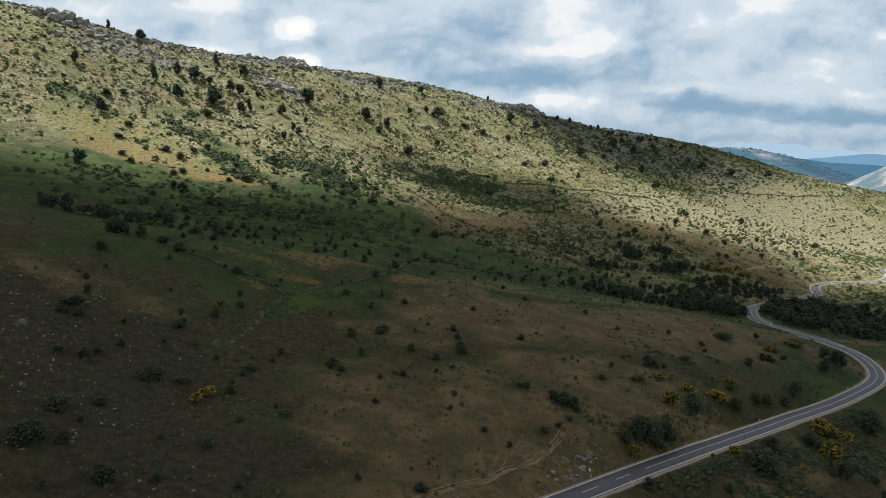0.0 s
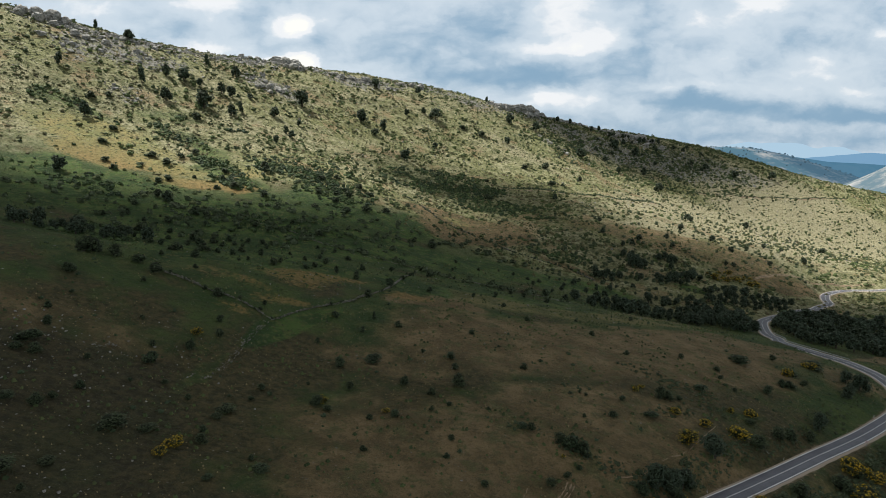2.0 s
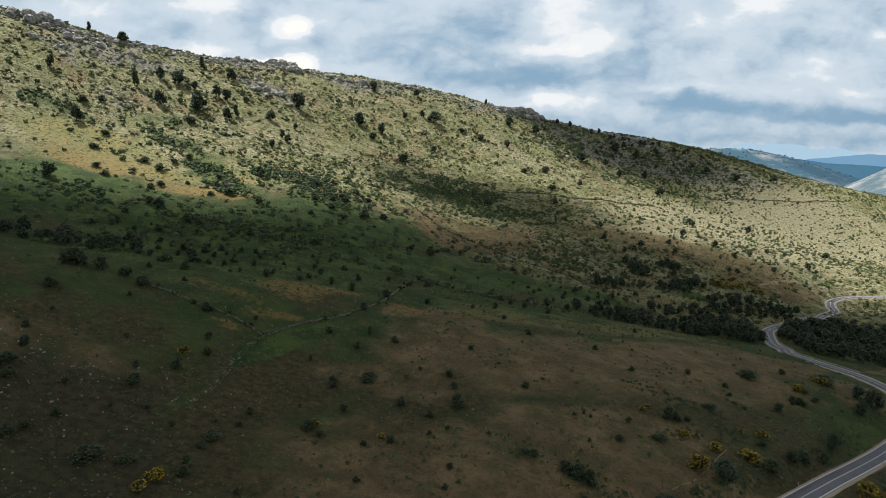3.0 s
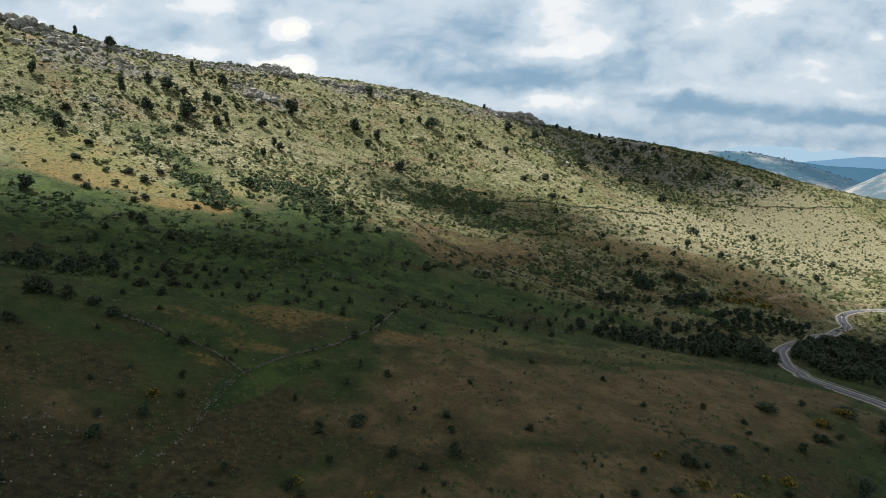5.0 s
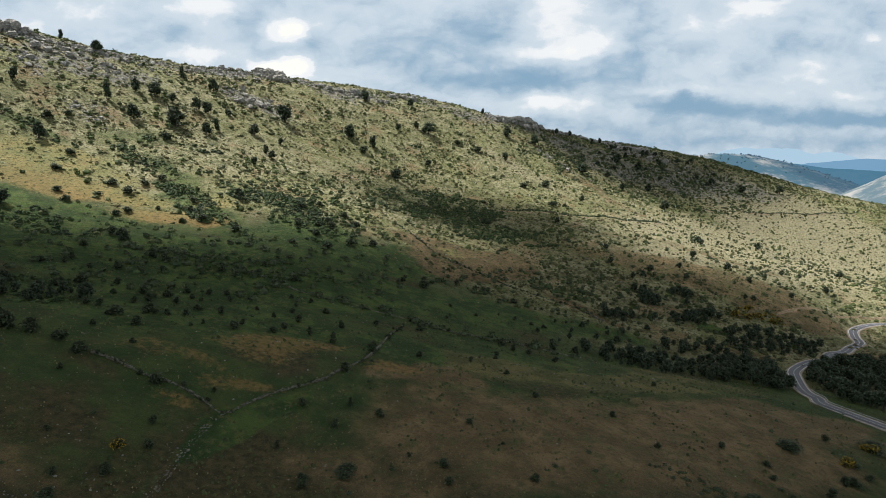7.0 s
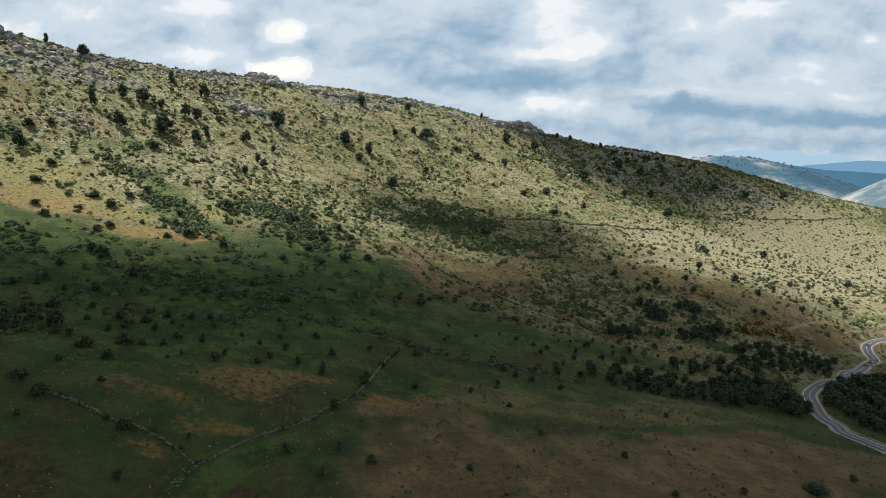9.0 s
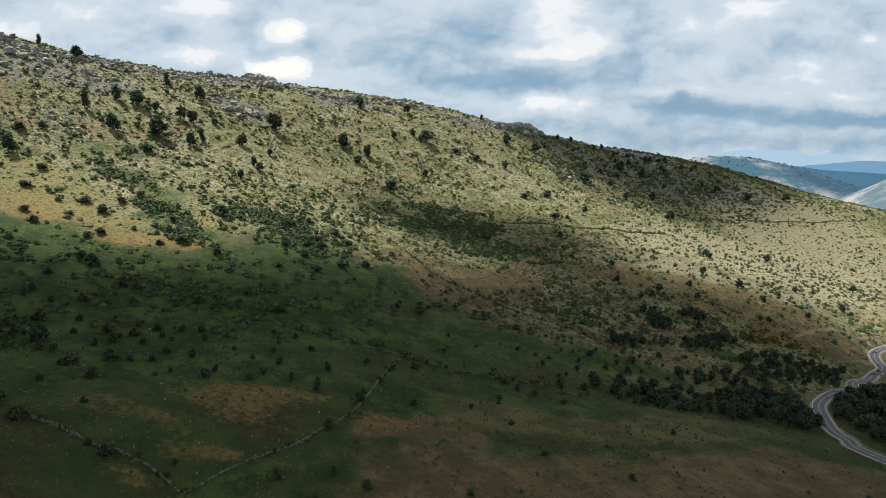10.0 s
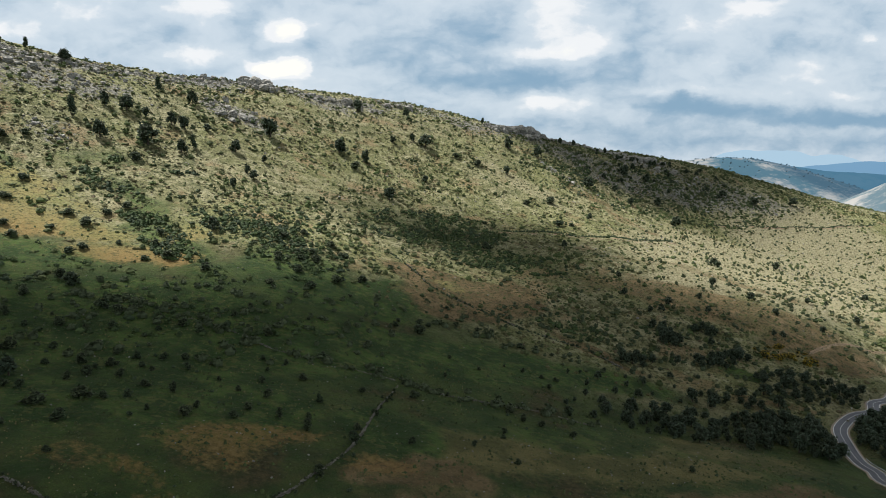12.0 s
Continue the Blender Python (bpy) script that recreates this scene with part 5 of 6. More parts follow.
for line, label in ((FIELD_WALL, "dark bush against the field wall"), (MEADOW_WALL, "dark bush against the meadow wall"), (STREAM_WALL, "dark bush on the stream bank"), (RED_FIELD_WALL, "dark bush along the low wall")):
    r_ = np.random.default_rng(len(line) + 5)
    for x, y in line[r_.choice(len(line), len(line) // 7, replace=False)]:
        w = 0.9 + 2.4 * r_.uniform(0, 1) ** 2
        stand("bush", BUSHES[int(w * 10) % 5], PART_NAMES, x + r_.normal(0, 0.8), y + r_.normal(0, 0.8), w, w * r_.uniform(0.6, 0.9), label, "bush", "bushes along the walls")

# ---- trodden ways ----


def stretch(line):
    """The same line with points half as far apart."""
    s = np.arange(0, len(line) - 1, 0.5)
    return np.stack([np.interp(s, np.arange(len(line)), line[:, i]) for i in (0, 1)], 1)


def trodden(line, offsets, half, label, seed):
    """A beaten track of one or two ruts with ragged edges, lying on the ground."""
    r = np.random.default_rng(seed)
    d = np.gradient(line, axis=0)
    d /= np.linalg.norm(d, axis=1)[:, None]
    s = np.stack([d[:, 1], -d[:, 0]], 1)
    n, pieces = len(line), []
    for o in offsets:
        wide = half * (0.25 + 1.3 * np.convolve(r.uniform(0, 1, n + 4), np.ones(5) / 5, "valid")) * np.where(np.convolve(r.uniform(0, 1, n + 6), np.ones(7) / 7, "valid") < 0.42, 0.35, 1.0)
        mid = o + np.convolve(r.normal(0, 0.35, n + 8), np.ones(9) / 9, "valid")
        rows = []
        for k in (-1.0, -0.4, 0.4, 1.0):
            p = line + s * (mid + k * wide * r.uniform(0.45, 1.35, n))[:, None]
            rows.append(np.column_stack([p, ground_z(p[:, 0], p[:, 1]) + (0.05 if abs(k) < 0.9 else -0.05)]))
        i = np.arange(n - 1)
        f = [np.stack([i + k * n, i + (k + 1) * n, i + 1 + (k + 1) * n, i + 1 + k * n], 1)[:, ::-1] for k in range(3)]
        pieces.append((np.vstack(rows), np.vstack(f)))
    return tagged(new("dirt_track", mesh_of("dirt_track", *joined(pieces), [TRODDEN])), label, "track", kind="structure")


trodden(stretch(DIRT_PATH), (-0.7, 0.15, 0.75), 0.3, "pale dirt track of two ruts above the rocky bank", 1)
trodden(spline([(11, 144), (12, 147), (14, 152), (17, 159)], 0.5), (0.0,), 0.16, "faint pale footpath on the brown pasture", 2)
trodden(spline([(12, 144), (15, 149), (19, 157), (22, 164)], 0.5), (0.0,), 0.16, "faint pale footpath on the brown pasture", 3)
trodden(stretch(SIDE_PATH), (0.0,), 0.22, "narrow pale footpath up the brown knoll", 4)
trodden(SLOPE_TRACK, (0.0,), 1.3, "pale track cut across the sunlit slope", 5)
trodden(EAST_TRACK, (0.0,), 1.5, "pale track across the far slope", 6)
trodden(GROVE_TRACK, (-0.9, 0.9), 0.6, "pale farm track beyond the grove", 7)

# ---- trees and bushes that stand alone ----
TREE_PARTS = ("trunk", "crown")
for k, (x, y, w, h) in enumerate(RIDGE_TREES_A + RIDGE_TREES_B):
    slim = h > 1.25 * w
    stand("pine_tree" if slim else "oak_tree", (PINES[k % 2] if slim else OAKS[k % 4]), TREE_PARTS, x, y, w * 1.1, h * 1.1,
          "slim dark pine on the rocky upper slope" if slim else "round dark evergreen oak on the dry upper slope", "tree", "trees on the upper slope")
for k, (x, y, w, h) in enumerate(EAST_TREES):
    stand("oak_tree", OAKS[k % 4], TREE_PARTS, x, y, w * 1.05, h * 1.1, "dark evergreen oak below the far ridge", "tree", "trees on the upper slope")
for k, (x, y) in enumerate([(236, 1030), (252, 1046), (262, 1018), (284, 1024), (296, 1034), (312, 1028), (322, 1040), (338, 1046), (352, 1058), (206, 1046), (182, 1026), (370, 1040), (400, 1064), (276, 990), (330, 1000)]):
    stand("oak_tree", OAKS[k % 4], TREE_PARTS, x, y, 7.0 + (k * 5) % 4, 6.5 + (k * 3) % 4, "dark evergreen oak among the rocks of the far ridge", "tree", "trees on the upper slope")
for k, (x, y) in enumerate(fill_quick(290, 985, 150, 55, 20, 46, 301)):
    w = 3.5 + (k * 7) % 5
    stand("oak_tree", OAKS[k % 4], TREE_PARTS, x, y, w, w * 0.85, "small dark oak scattered over the shaded far ridge", "tree", "trees on the far ridge")
for k, (x, y, w, h) in enumerate(MEADOW_A + MEADOW_B):
    stand("broom_bush", BUSHES[k % 5], PART_NAMES, x, y, w, max(h, w * 0.55), "dark green bush in the damp meadow", "bush", "bushes of the meadow")
for k, (x, y, w) in enumerate(PASTURE_BUSHES_A + PASTURE_BUSHES_B + PASTURE_BUSHES_C + PASTURE_BUSHES_D):
    x, y = off_road(x, y, 4.2 + w * 0.4)
    stand("bush", NEAR_BUSHES[k % 5], PART_NAMES, x, y, w * 1.05, w * rng.uniform(0.6, 0.85), "rounded dark bush on the brown pasture", "bush", "bushes of the pasture")
for k, (x, y, w) in enumerate(LOW_BUSHES):
    stand("bush", NEAR_BUSHES[k % 5], PART_NAMES, x, y, w, w * rng.uniform(0.26, 0.36), "low sprawling dark bush on the stony pasture", "bush", "sprawling bushes")
for k, (x, y, w) in enumerate(ROADSIDE_TREES):
    x, y = off_road(x, y, 4.2 + w * 0.42)
    stand("oak_tree", NEAR_OAKS[k % 2], TREE_PARTS, x, y, w, w * rng.uniform(0.75, 0.95), "dark dense tree on the bank by the road", "tree", "trees by the road")
for k, (x, y, w) in enumerate(MEADOW_C + MEADOW_D + HILLSIDE_A + HILLSIDE_B):
    low = y > 430
    stand("juniper_bush" if low else "broom_bush", BUSHES[k % 5], PART_NAMES, x, y, w, w * rng.uniform(0.45, 0.6) if low else w * rng.uniform(0.62, 0.85),
          "broad dark green bush on the lower hillside" if low else "dark rounded bush in the shaded meadow", "bush", "bushes of the lower hillside" if low else "bushes of the meadow")
for k, (x, y, w) in enumerate(SLOPE_TREES):
    stand("oak_tree", OAKS[k % 4], TREE_PARTS, x, y, w, w * rng.uniform(0.75, 0.95), "small dark oak on the tan slope above the road", "tree", "trees above the road")
for k, (x, y, w) in enumerate(GORSE):
    x, y = off_road(x, y, 4.0 + w * 0.35)
    stand("gorse_bush", GORSES[k % 3], PART_NAMES, x, y, w, w * rng.uniform(0.45, 0.65), "gorse bush in bright yellow blossom", "bush", "flowering gorse")


def fill(cx, cy, a, b, turn, gap, count, seed):
    """Places at least a gap apart within an oval."""
    r, out = np.random.default_rng(seed), []
    c, s = math.cos(radians(turn)), math.sin(radians(turn))
    for _ in range(count * 40):
        u, v = r.uniform(-1, 1, 2)
        if u * u + v * v > 1 or len(out) >= count:
            continue
        x, y = cx + u * a * c - v * b * s, cy + u * a * s + v * b * c
        if clear_of_road(x, y, 6.5) and all((x - p) ** 2 + (y - q) ** 2 > gap * gap for p, q in out):
            out.append((x, y))
    return out


def wood(spots, w, h, label, group, name="oak_tree"):
    for k, (x, y) in enumerate(spots):
        f = rng.uniform(0.62, 1.35)
        stand(name, OAKS[k % 4], TREE_PARTS, x, y, w * f, h * f * rng.uniform(0.85, 1.15), label, "tree", group)


wood(fill(258, 408, 66, 37, 38, 5.0, 125, 1), 9.0, 7.0, "dark dense oak in the grove inside the bend", "grove inside the bend")
wood(fill(136, 398, 60, 21, 12, 5.6, 58, 2), 7.0, 6.2, "dark leafy tree along the stream", "stream-side trees", "alder_tree")
wood(fill(177, 398, 15, 27, 10, 4.6, 30, 3), 8.0, 7.0, "tall dark tree where the stream meets the road", "stream-side trees", "alder_tree")
wood(fill(84, 392, 26, 20, -15, 8.0, 9, 4), 4.8, 4.2, "dark leafy tree along the stream", "stream-side trees", "alder_tree")
wood(fill(226, 465, 38, 13, 12, 5.6, 30, 32), 6.8, 5.8, "dark leafy tree on the slope above the stream", "trees above the stream", "alder_tree")
for k, (x, y) in enumerate(fill(232, 507, 26, 10, 10, 3.6, 18, 6)):
    stand("gorse_bush", GORSES[k % 3], PART_NAMES, x, y, rng.uniform(3, 4.6), rng.uniform(1.6, 2.6), "gorse bush in bright yellow blossom", "bush", "flowering gorse")


wood(fill(122, 445, 52, 18, 12, 9.0, 22, 35), 4.2, 3.6, "dark leafy tree on the slope above the stream", "trees above the stream", "alder_tree")


for k, (cx, cy, a_, b_, n_) in enumerate(((173, 484, 13, 5, 8), (191, 494, 8, 6, 6), (152, 506, 10, 9, 9), (124, 473, 14, 5, 7), (207, 476, 15, 6, 9), (165, 442, 28, 9, 13), (186, 520, 12, 5, 5))):
    wood(fill(cx, cy, a_, b_, 10, 4.2, n_, 50 + k), 6.4, 5.4, "dark leafy tree in a clump above the stream", "trees above the stream", "alder_tree")


def brush(spots, lo, hi, label, group):
    for k, (x, y) in enumerate(spots):
        w = rng.uniform(lo, hi)
        stand("bush", (NEAR_BUSHES if y < 255 else BUSHES)[k % 5], PART_NAMES, x, y, w, w * rng.uniform(0.6, 0.95), label, "bush", group)


brush(fill(-112, 326, 62, 30, 8, 9.0, 26, 12), 2.4, 4.8, "dark rounded bush on the green western slope", "bushes of the western slope")
wood(fill(-163, 307, 30, 17, 35, 4.4, 22, 11), 6.0, 5.2, "dark tree in the clump on the western slope", "clump on the western slope")
brush(fill(112, 178, 62, 15, 38, 5.0, 22, 16), 2.0, 4.4, "dark bush on the verge below the road", "bushes below the road")
for k, (x, y) in enumerate(fill(118, 182, 55, 14, 38, 6.0, 6, 17)):
    stand("gorse_bush", GORSES[k % 3], PART_NAMES, x, y, rng.uniform(2, 4), rng.uniform(1.2, 2.2), "gorse bush in bright yellow blossom", "bush", "flowering gorse")

# ---- cover that nobody could count ----


def shrub_shapes(seed, kinds, count, size, sides, levels=((0.30, 0.0), (0.31, 0.24), (0.10, 0.5))):
    out = []
    for k in range(kinds):
        r = np.random.default_rng(seed + k)
        c, rad = lobes(r, 5, 0.26, 0.15, 0.5, 0.28, 0.16)
        ring = [(math.cos(2 * math.pi * j / sides), math.sin(2 * math.pi * j / sides)) for j in range(sides)]
        rows = [np.column_stack([np.array(ring) * w * r.uniform(0.85, 1.15, (sides, 1)), np.full(sides, h)]) for w, h in levels]
        dome = [[rows[a][j], rows[a][(j + 1) % sides], rows[a + 1][(j + 1) % sides], rows[a + 1][j]] for a in range(len(levels) - 1) for j in range(sides)]
        out.append(np.vstack([sprays(c, rad, count, size, r), np.array(dome)]).reshape(-1, 3))
    return out


def carpet(name, shapes, xs, ys, widths, r, mat, label, category, tall=(0.5, 0.9)):
    """One mesh of many shrubs on the ground."""
    z = ground_z(xs, ys)
    n = len(shapes[0])
    v = np.empty((len(xs), n, 3), np.float32)
    a = r.uniform(0, 2 * math.pi, len(xs))
    high = widths * r.uniform(tall[0], tall[1], len(xs))
    which = r.integers(0, len(shapes), len(xs))
    for k, shape in enumerate(shapes):
        m = which == k
        c, s = np.cos(a[m])[:, None], np.sin(a[m])[:, None]
        px, py = shape[None, :, 0] * widths[m][:, None], shape[None, :, 1] * widths[m][:, None]
        v[m, :, 0] = px * c - py * s + xs[m][:, None]
        v[m, :, 1] = px * s + py * c + ys[m][:, None]
        v[m, :, 2] = shape[None, :, 2] * high[m][:, None] + z[m][:, None] - 0.05
    flat = v.reshape(-1, 3)
    ob = new(name, mesh_of(name, flat, np.arange(len(flat)).reshape(-1, 4), [mat], False))
    return tagged(ob, label, category, kind="stuff")


def scatter(count, seed, weight, near=105, far=1250):
    """Random places in the valley and up to the ridge, kept by a weight from 0 to 1."""
    r = np.random.default_rng(seed)
    y = np.sqrt(r.uniform(near ** 2, far ** 2, count))
    x = r.uniform(-0.80, 0.86, count) * y + r.uniform(-30, 30, count)
    crest = np.interp(x / y, [-0.75, -0.5, -0.327, -0.206, -0.06, 0.123, 0.325, 0.5, 0.64], [640, 690, 790, 890, 980, 1080, 1150, 1180, 1280])
    front = y < crest
    x, y = x[front], y[front]
    keep = r.uniform(0, 1, len(x)) < weight(x, y)
    return x[keep], y[keep], r


def thicket(x, y):
    """How thickly shrubs grow."""
    c = zones(x, y)
    clump = smooth(fbm(x, y, 26, 3, 71) + 0.5, 0.38, 0.66)
    streak = smooth(fbm(x, y, 90, 3, 81) + 0.5, 0.35, 0.65)
    base = 0.16 + 0.85 * c["dry"] * (0.45 + 0.55 * streak)
    base = np.maximum(base, 0.75 * smooth(-x, 60, 150) * smooth(y, 270, 330))
    base = base * (1 - 0.6 * np.clip(c["green"], 0, 1)) * (1 - 0.72 * np.clip(c["brown"], 0, 1)) * (1 - 0.2 * np.clip(c["ochre"], 0, 1)) * (1 - np.clip(c["path"] * 2, 0, 1))
    base = base * np.where(y > 520, clump * 0.6 + 0.4, clump * 0.8 + 0.2)
    base = base * (1 - 0.7 * np.clip(c["pale"], 0, 1))
    base = np.maximum(base, 0.95 * patches(x, y, THICKETS) * (0.4 + 0.6 * clump))
    road_gap = np.ones(x.shape)
    near = (y < 560) & (x > -150)
    if near.any():
        road_gap[near] = from_line(x[near], y[near], ROAD)[0] > 6.0
    return np.clip(base, 0, 1) * road_gap


EAST_CREST = spline([(103, 985), (178, 1040), (252, 1060), (332, 1060), (430, 1090), (540, 1130)], 8.0)
TINY = shrub_shapes(300, 8, 2, 0.22, 4, ((0.42, 0.0), (0.17, 0.55)))
SMALL = shrub_shapes(100, 6, 12, 0.17, 5)
NEAR = shrub_shapes(500, 8, 17, 0.14, 5)
LARGE = shrub_shapes(400, 8, 30, 0.135, 7)
MIDDLE = shrub_shapes(200, 8, 9, 0.15, 5)
SCRUB = shrub_shapes(800, 8, 3, 0.2, 4, ((0.44, 0.0), (0.36, 0.3), (0.1, 0.55)))
x, y, r = scatter(88000, 61, lambda x, y: (y > 430) * (0.25 + 0.75 * thicket(x, y) ** 0.5) * smooth(zones(x, y)["dry"], 0.2, 0.9) * (1 - 0.75 * np.clip(zones(x, y)["pale"] + zones(x, y)["ochre"] + zones(x, y)["brown"], 0, 1)) * (0.15 + 0.85 * smooth(fbm(x, y, 14, 3, 63) + 0.5, 0.34, 0.58)) * 0.62, 430)
carpet("heath_scrub", SCRUB, x, y, 1.5 + 3.1 * r.uniform(0, 1, len(x)) ** 1.8, r, HEATH, "olive and brown heath scrub over the dry hillside", "scrub", (0.45, 0.75))
x, y, r = scatter(46000, 1, lambda x, y: thicket(x, y) ** 0.7)
carpet("low_scrub", TINY, x, y, np.where(y > 480, r.uniform(1.2, 3.2, len(x)), r.uniform(0.7, 1.6, len(x))), r, SHRUB, "low grey-green scrub dotted over the dry slopes", "scrub", (0.4, 0.7))
x, y, r = scatter(34000, 2, lambda x, y: thicket(x, y) ** 1.15 * (y > 400), 400)
carpet("hillside_shrubs", MIDDLE, x, y, 2.1 + 5.2 * r.uniform(0, 1, len(x)) ** 2.2, r, SHRUB, "dark green shrubs scattered over the hillside", "shrubs")
x, y, r = scatter(10000, 8, lambda x, y: (0.12 + 0.6 * thicket(x, y)) * (0.2 + 0.8 * smooth(fbm(x, y, 15, 3, 99) + 0.5, 0.42, 0.62)), 105, 470)
keep = from_line(x, y, ROAD)[0] > 6.0
x, y = x[keep], y[keep]
carpet("near_shrubs", NEAR, x, y, 0.6 + 2.0 * r.uniform(0, 1, len(x)) ** 2.2, r, BUSH_LEAF, "small dark shrubs dotted over the near pasture", "shrubs", (0.5, 0.85))
# low scrub of the knoll, the gully and the banks of the road: centre, half length, half width, turn, number
BANK_SCRUB = [(80, 243, 13, 6, -30, 70), (92, 238, 10, 5, -20, 45), (95, 226, 9, 7, 20, 55), (76, 216, 9, 4, 20, 35), (94, 208, 10, 5, 38, 45), (45, 222, 7, 2, 10, 14),
              (24, 191, 5, 3, 0, 24), (37, 184, 7, 3, -20, 40), (48, 177, 8, 4, -30, 40), (62, 177, 13, 5, 20, 110), (78, 190, 14, 5, 38, 100), (100, 208, 18, 4, 38, 90),
              (122, 222, 16, 4, 38, 70), (145, 242, 16, 5, 40, 60), (171, 268, 14, 5, 50, 60)]
VERGE_SCRUB = [(82, 172, 14, 6, 20, 130), (104, 182, 20, 7, 32, 190), (128, 191, 16, 8, 30, 150), (92, 165, 16, 5, 20, 90), (140, 211, 14, 5, 40, 90), (158, 224, 12, 6, 45, 90), (147, 200, 12, 7, 30, 70), (66, 158, 12, 4, 30, 60)]
spots = [q for k, (cx, cy, a_, b_, turn, g) in enumerate(BANK_SCRUB + VERGE_SCRUB) for q in fill_quick(cx, cy, a_, b_, turn, g, 140 + k)]
spots = [q for q in spots if clear_of_road(*q, 5.6)]
r = np.random.default_rng(46)
x, y = np.array(spots).T
carpet("bank_scrub", LARGE, x, y, np.where(y < 0.7 * x + 118, 1.2 + 2.4 * r.uniform(0, 1, len(x)) ** 1.5, 0.7 + 1.5 * r.uniform(0, 1, len(x)) ** 1.6), r, BUSH_LEAF, "dull green scrub on the knoll and the banks of the road", "scrub", (0.4, 0.75))
spots = [q for k, (cx, cy, a_, b_, turn, g) in enumerate(THICKETS) for q in fill_quick(cx, cy, a_, b_, turn, int(math.pi * a_ * b_ * g / (24 if a_ > 80 else 9)), 40 + k)]
r = np.random.default_rng(5)
x, y = np.array(spots).T
keep = fbm(x, y, 16, 3, 101) > -0.06
x, y = x[keep], y[keep]
carpet("thickets", NEAR, x, y, r.uniform(1.8, 5.6, len(x)), r, LUSH, "dense green thickets on the slope", "shrubs", (0.45, 0.8))
x, y, r = scatter(15000, 9, lambda x, y: 0.85 * smooth(x, 60, 130) * beside(x, y, EAST_CREST, 30, 170), 800)
carpet("ridge_shrubs", MIDDLE, x, y, 2.0 + 6.0 * r.uniform(0, 1, len(x)) ** 2, r, SHRUB, "dark scrub and low trees along the rocky far ridge", "shrubs", (0.5, 0.9))
spots = fill_quick(190, 570, 150, 85, 15, 170, 13) + fill_quick(340, 710, 170, 130, 35, 330, 14) + fill_quick(520, 920, 200, 140, 35, 330, 24) + fill_quick(70, 470, 70, 26, -20, 50, 15) + fill_quick(180, 462, 62, 22, -25, 70, 16) + fill_quick(-60, 560, 130, 60, 30, 90, 18)
lines = [BANK, STREAM_WALL, spline([(-175, 407), (-150, 398), (-120, 388)], 1.0)]
spots += [tuple(q + r.normal(0, 2.6, 2)) for line in lines for q in line[r.choice(len(line), len(line) // 4)]]
spots += fill_quick(-135, 385, 120, 42, 8, 95, 19) + fill_quick(-80, 420, 85, 28, 25, 60, 20) + fill_quick(-5, 465, 60, 22, 30, 34, 21) + fill_quick(130, 505, 95, 24, 0, 90, 22)
spots = [q for q in spots if clear_of_road(*q, 7.0)]
x, y = np.array(spots).T
carpet("slope_bushes", LARGE, x, y, np.where((y < 470) & (x < 60), r.uniform(3.0, 6.4, len(x)), r.uniform(2.4, 5.2, len(x))), r, BUSH_LEAF, "dark rounded bushes dotted over the meadow's edge and tan slope", "bushes", (0.6, 0.9))
x, y, r = scatter(16000, 3, lambda x, y: np.where(y < 420, 0.9, 0) * (1 - beside(x, y, ROAD, 4.5, 6.5)) * (0.15 + 0.85 * smooth(fbm(x, y, 18, 3, 91) + 0.5, 0.42, 0.65)), 105, 420)
carpet("grass_tussocks", TINY, x, y, 0.5 + 1.4 * r.uniform(0, 1, len(x)) ** 2, r, SHRUB, "small dull tussocks on the near pasture", "tussocks", (0.5, 0.9))


x, y, r = scatter(13000, 6, lambda x, y: np.where(y < 420, 0.9, 0) * (1 - beside(x, y, ROAD, 4.2, 5.5)) * smooth(fbm(x, y, 30, 3, 95) + 0.5, 0.4, 0.7), 105, 420)
carpet("dry_grass", TINY, x, y, r.uniform(0.25, 0.7, len(x)), r, DRY_GRASS, "pale dry grass clumps on the near pasture", "grass", (0.6, 1.1))


def stony(x, y):
    c = zones(x, y)
    left = 0.5 * patches(x, y, [(-115, 175, 45, 45, 0, 1.0), (-55, 292, 34, 18, 10, 0.8), (-30, 375, 60, 16, 0, 0.4), (-140, 350, 50, 30, 0, 0.3), (60, 335, 80, 25, 15, 0.8), (-95, 208, 40, 18, 0, 0.5), (-66, 225, 7, 22, 0, 0.6)])
    return np.clip(c["rock"] * 0.85 + left + 0.012 + 0.10 * c["dry"] * smooth(y, 560, 760), 0, 1) * (1 - beside(x, y, ROAD, 4.0, 5.5))


hedge = np.vstack([RED_FIELD_WALL[::2], SLOPE_WALL[::2], SLOPE_WALL[1::2] + 0.8, EAST_TRACK + 4.0, EAST_TRACK + 3.0])
r = np.random.default_rng(44)
hedge = hedge + r.normal(0, 0.5, hedge.shape)
carpet("hedge_row", NEAR, hedge[:, 0], hedge[:, 1], np.where(hedge[:, 1] > 600, r.uniform(1.8, 3.4, len(hedge)), r.uniform(1.0, 2.6, len(hedge))), r, BUSH_LEAF, "dark low hedge growing along the field walls", "hedge", (0.5, 0.9))
x, y, r = scatter(60000, 4, stony)
size = r.uniform(0.2, 0.55, len(x)) * np.where(y > 500, r.uniform(1.0, 3.2, len(x)), 1.0)
stones = new("field_stones", mesh_of("field_stones", *strewn(PEBBLES, x, y, ground_z(x, y) + size * 0.15, size, r, 0.8), [PALE_STONE], False))
tagged(stones, "pale granite stones strewn over pasture and ridge", "stones", kind="stuff")

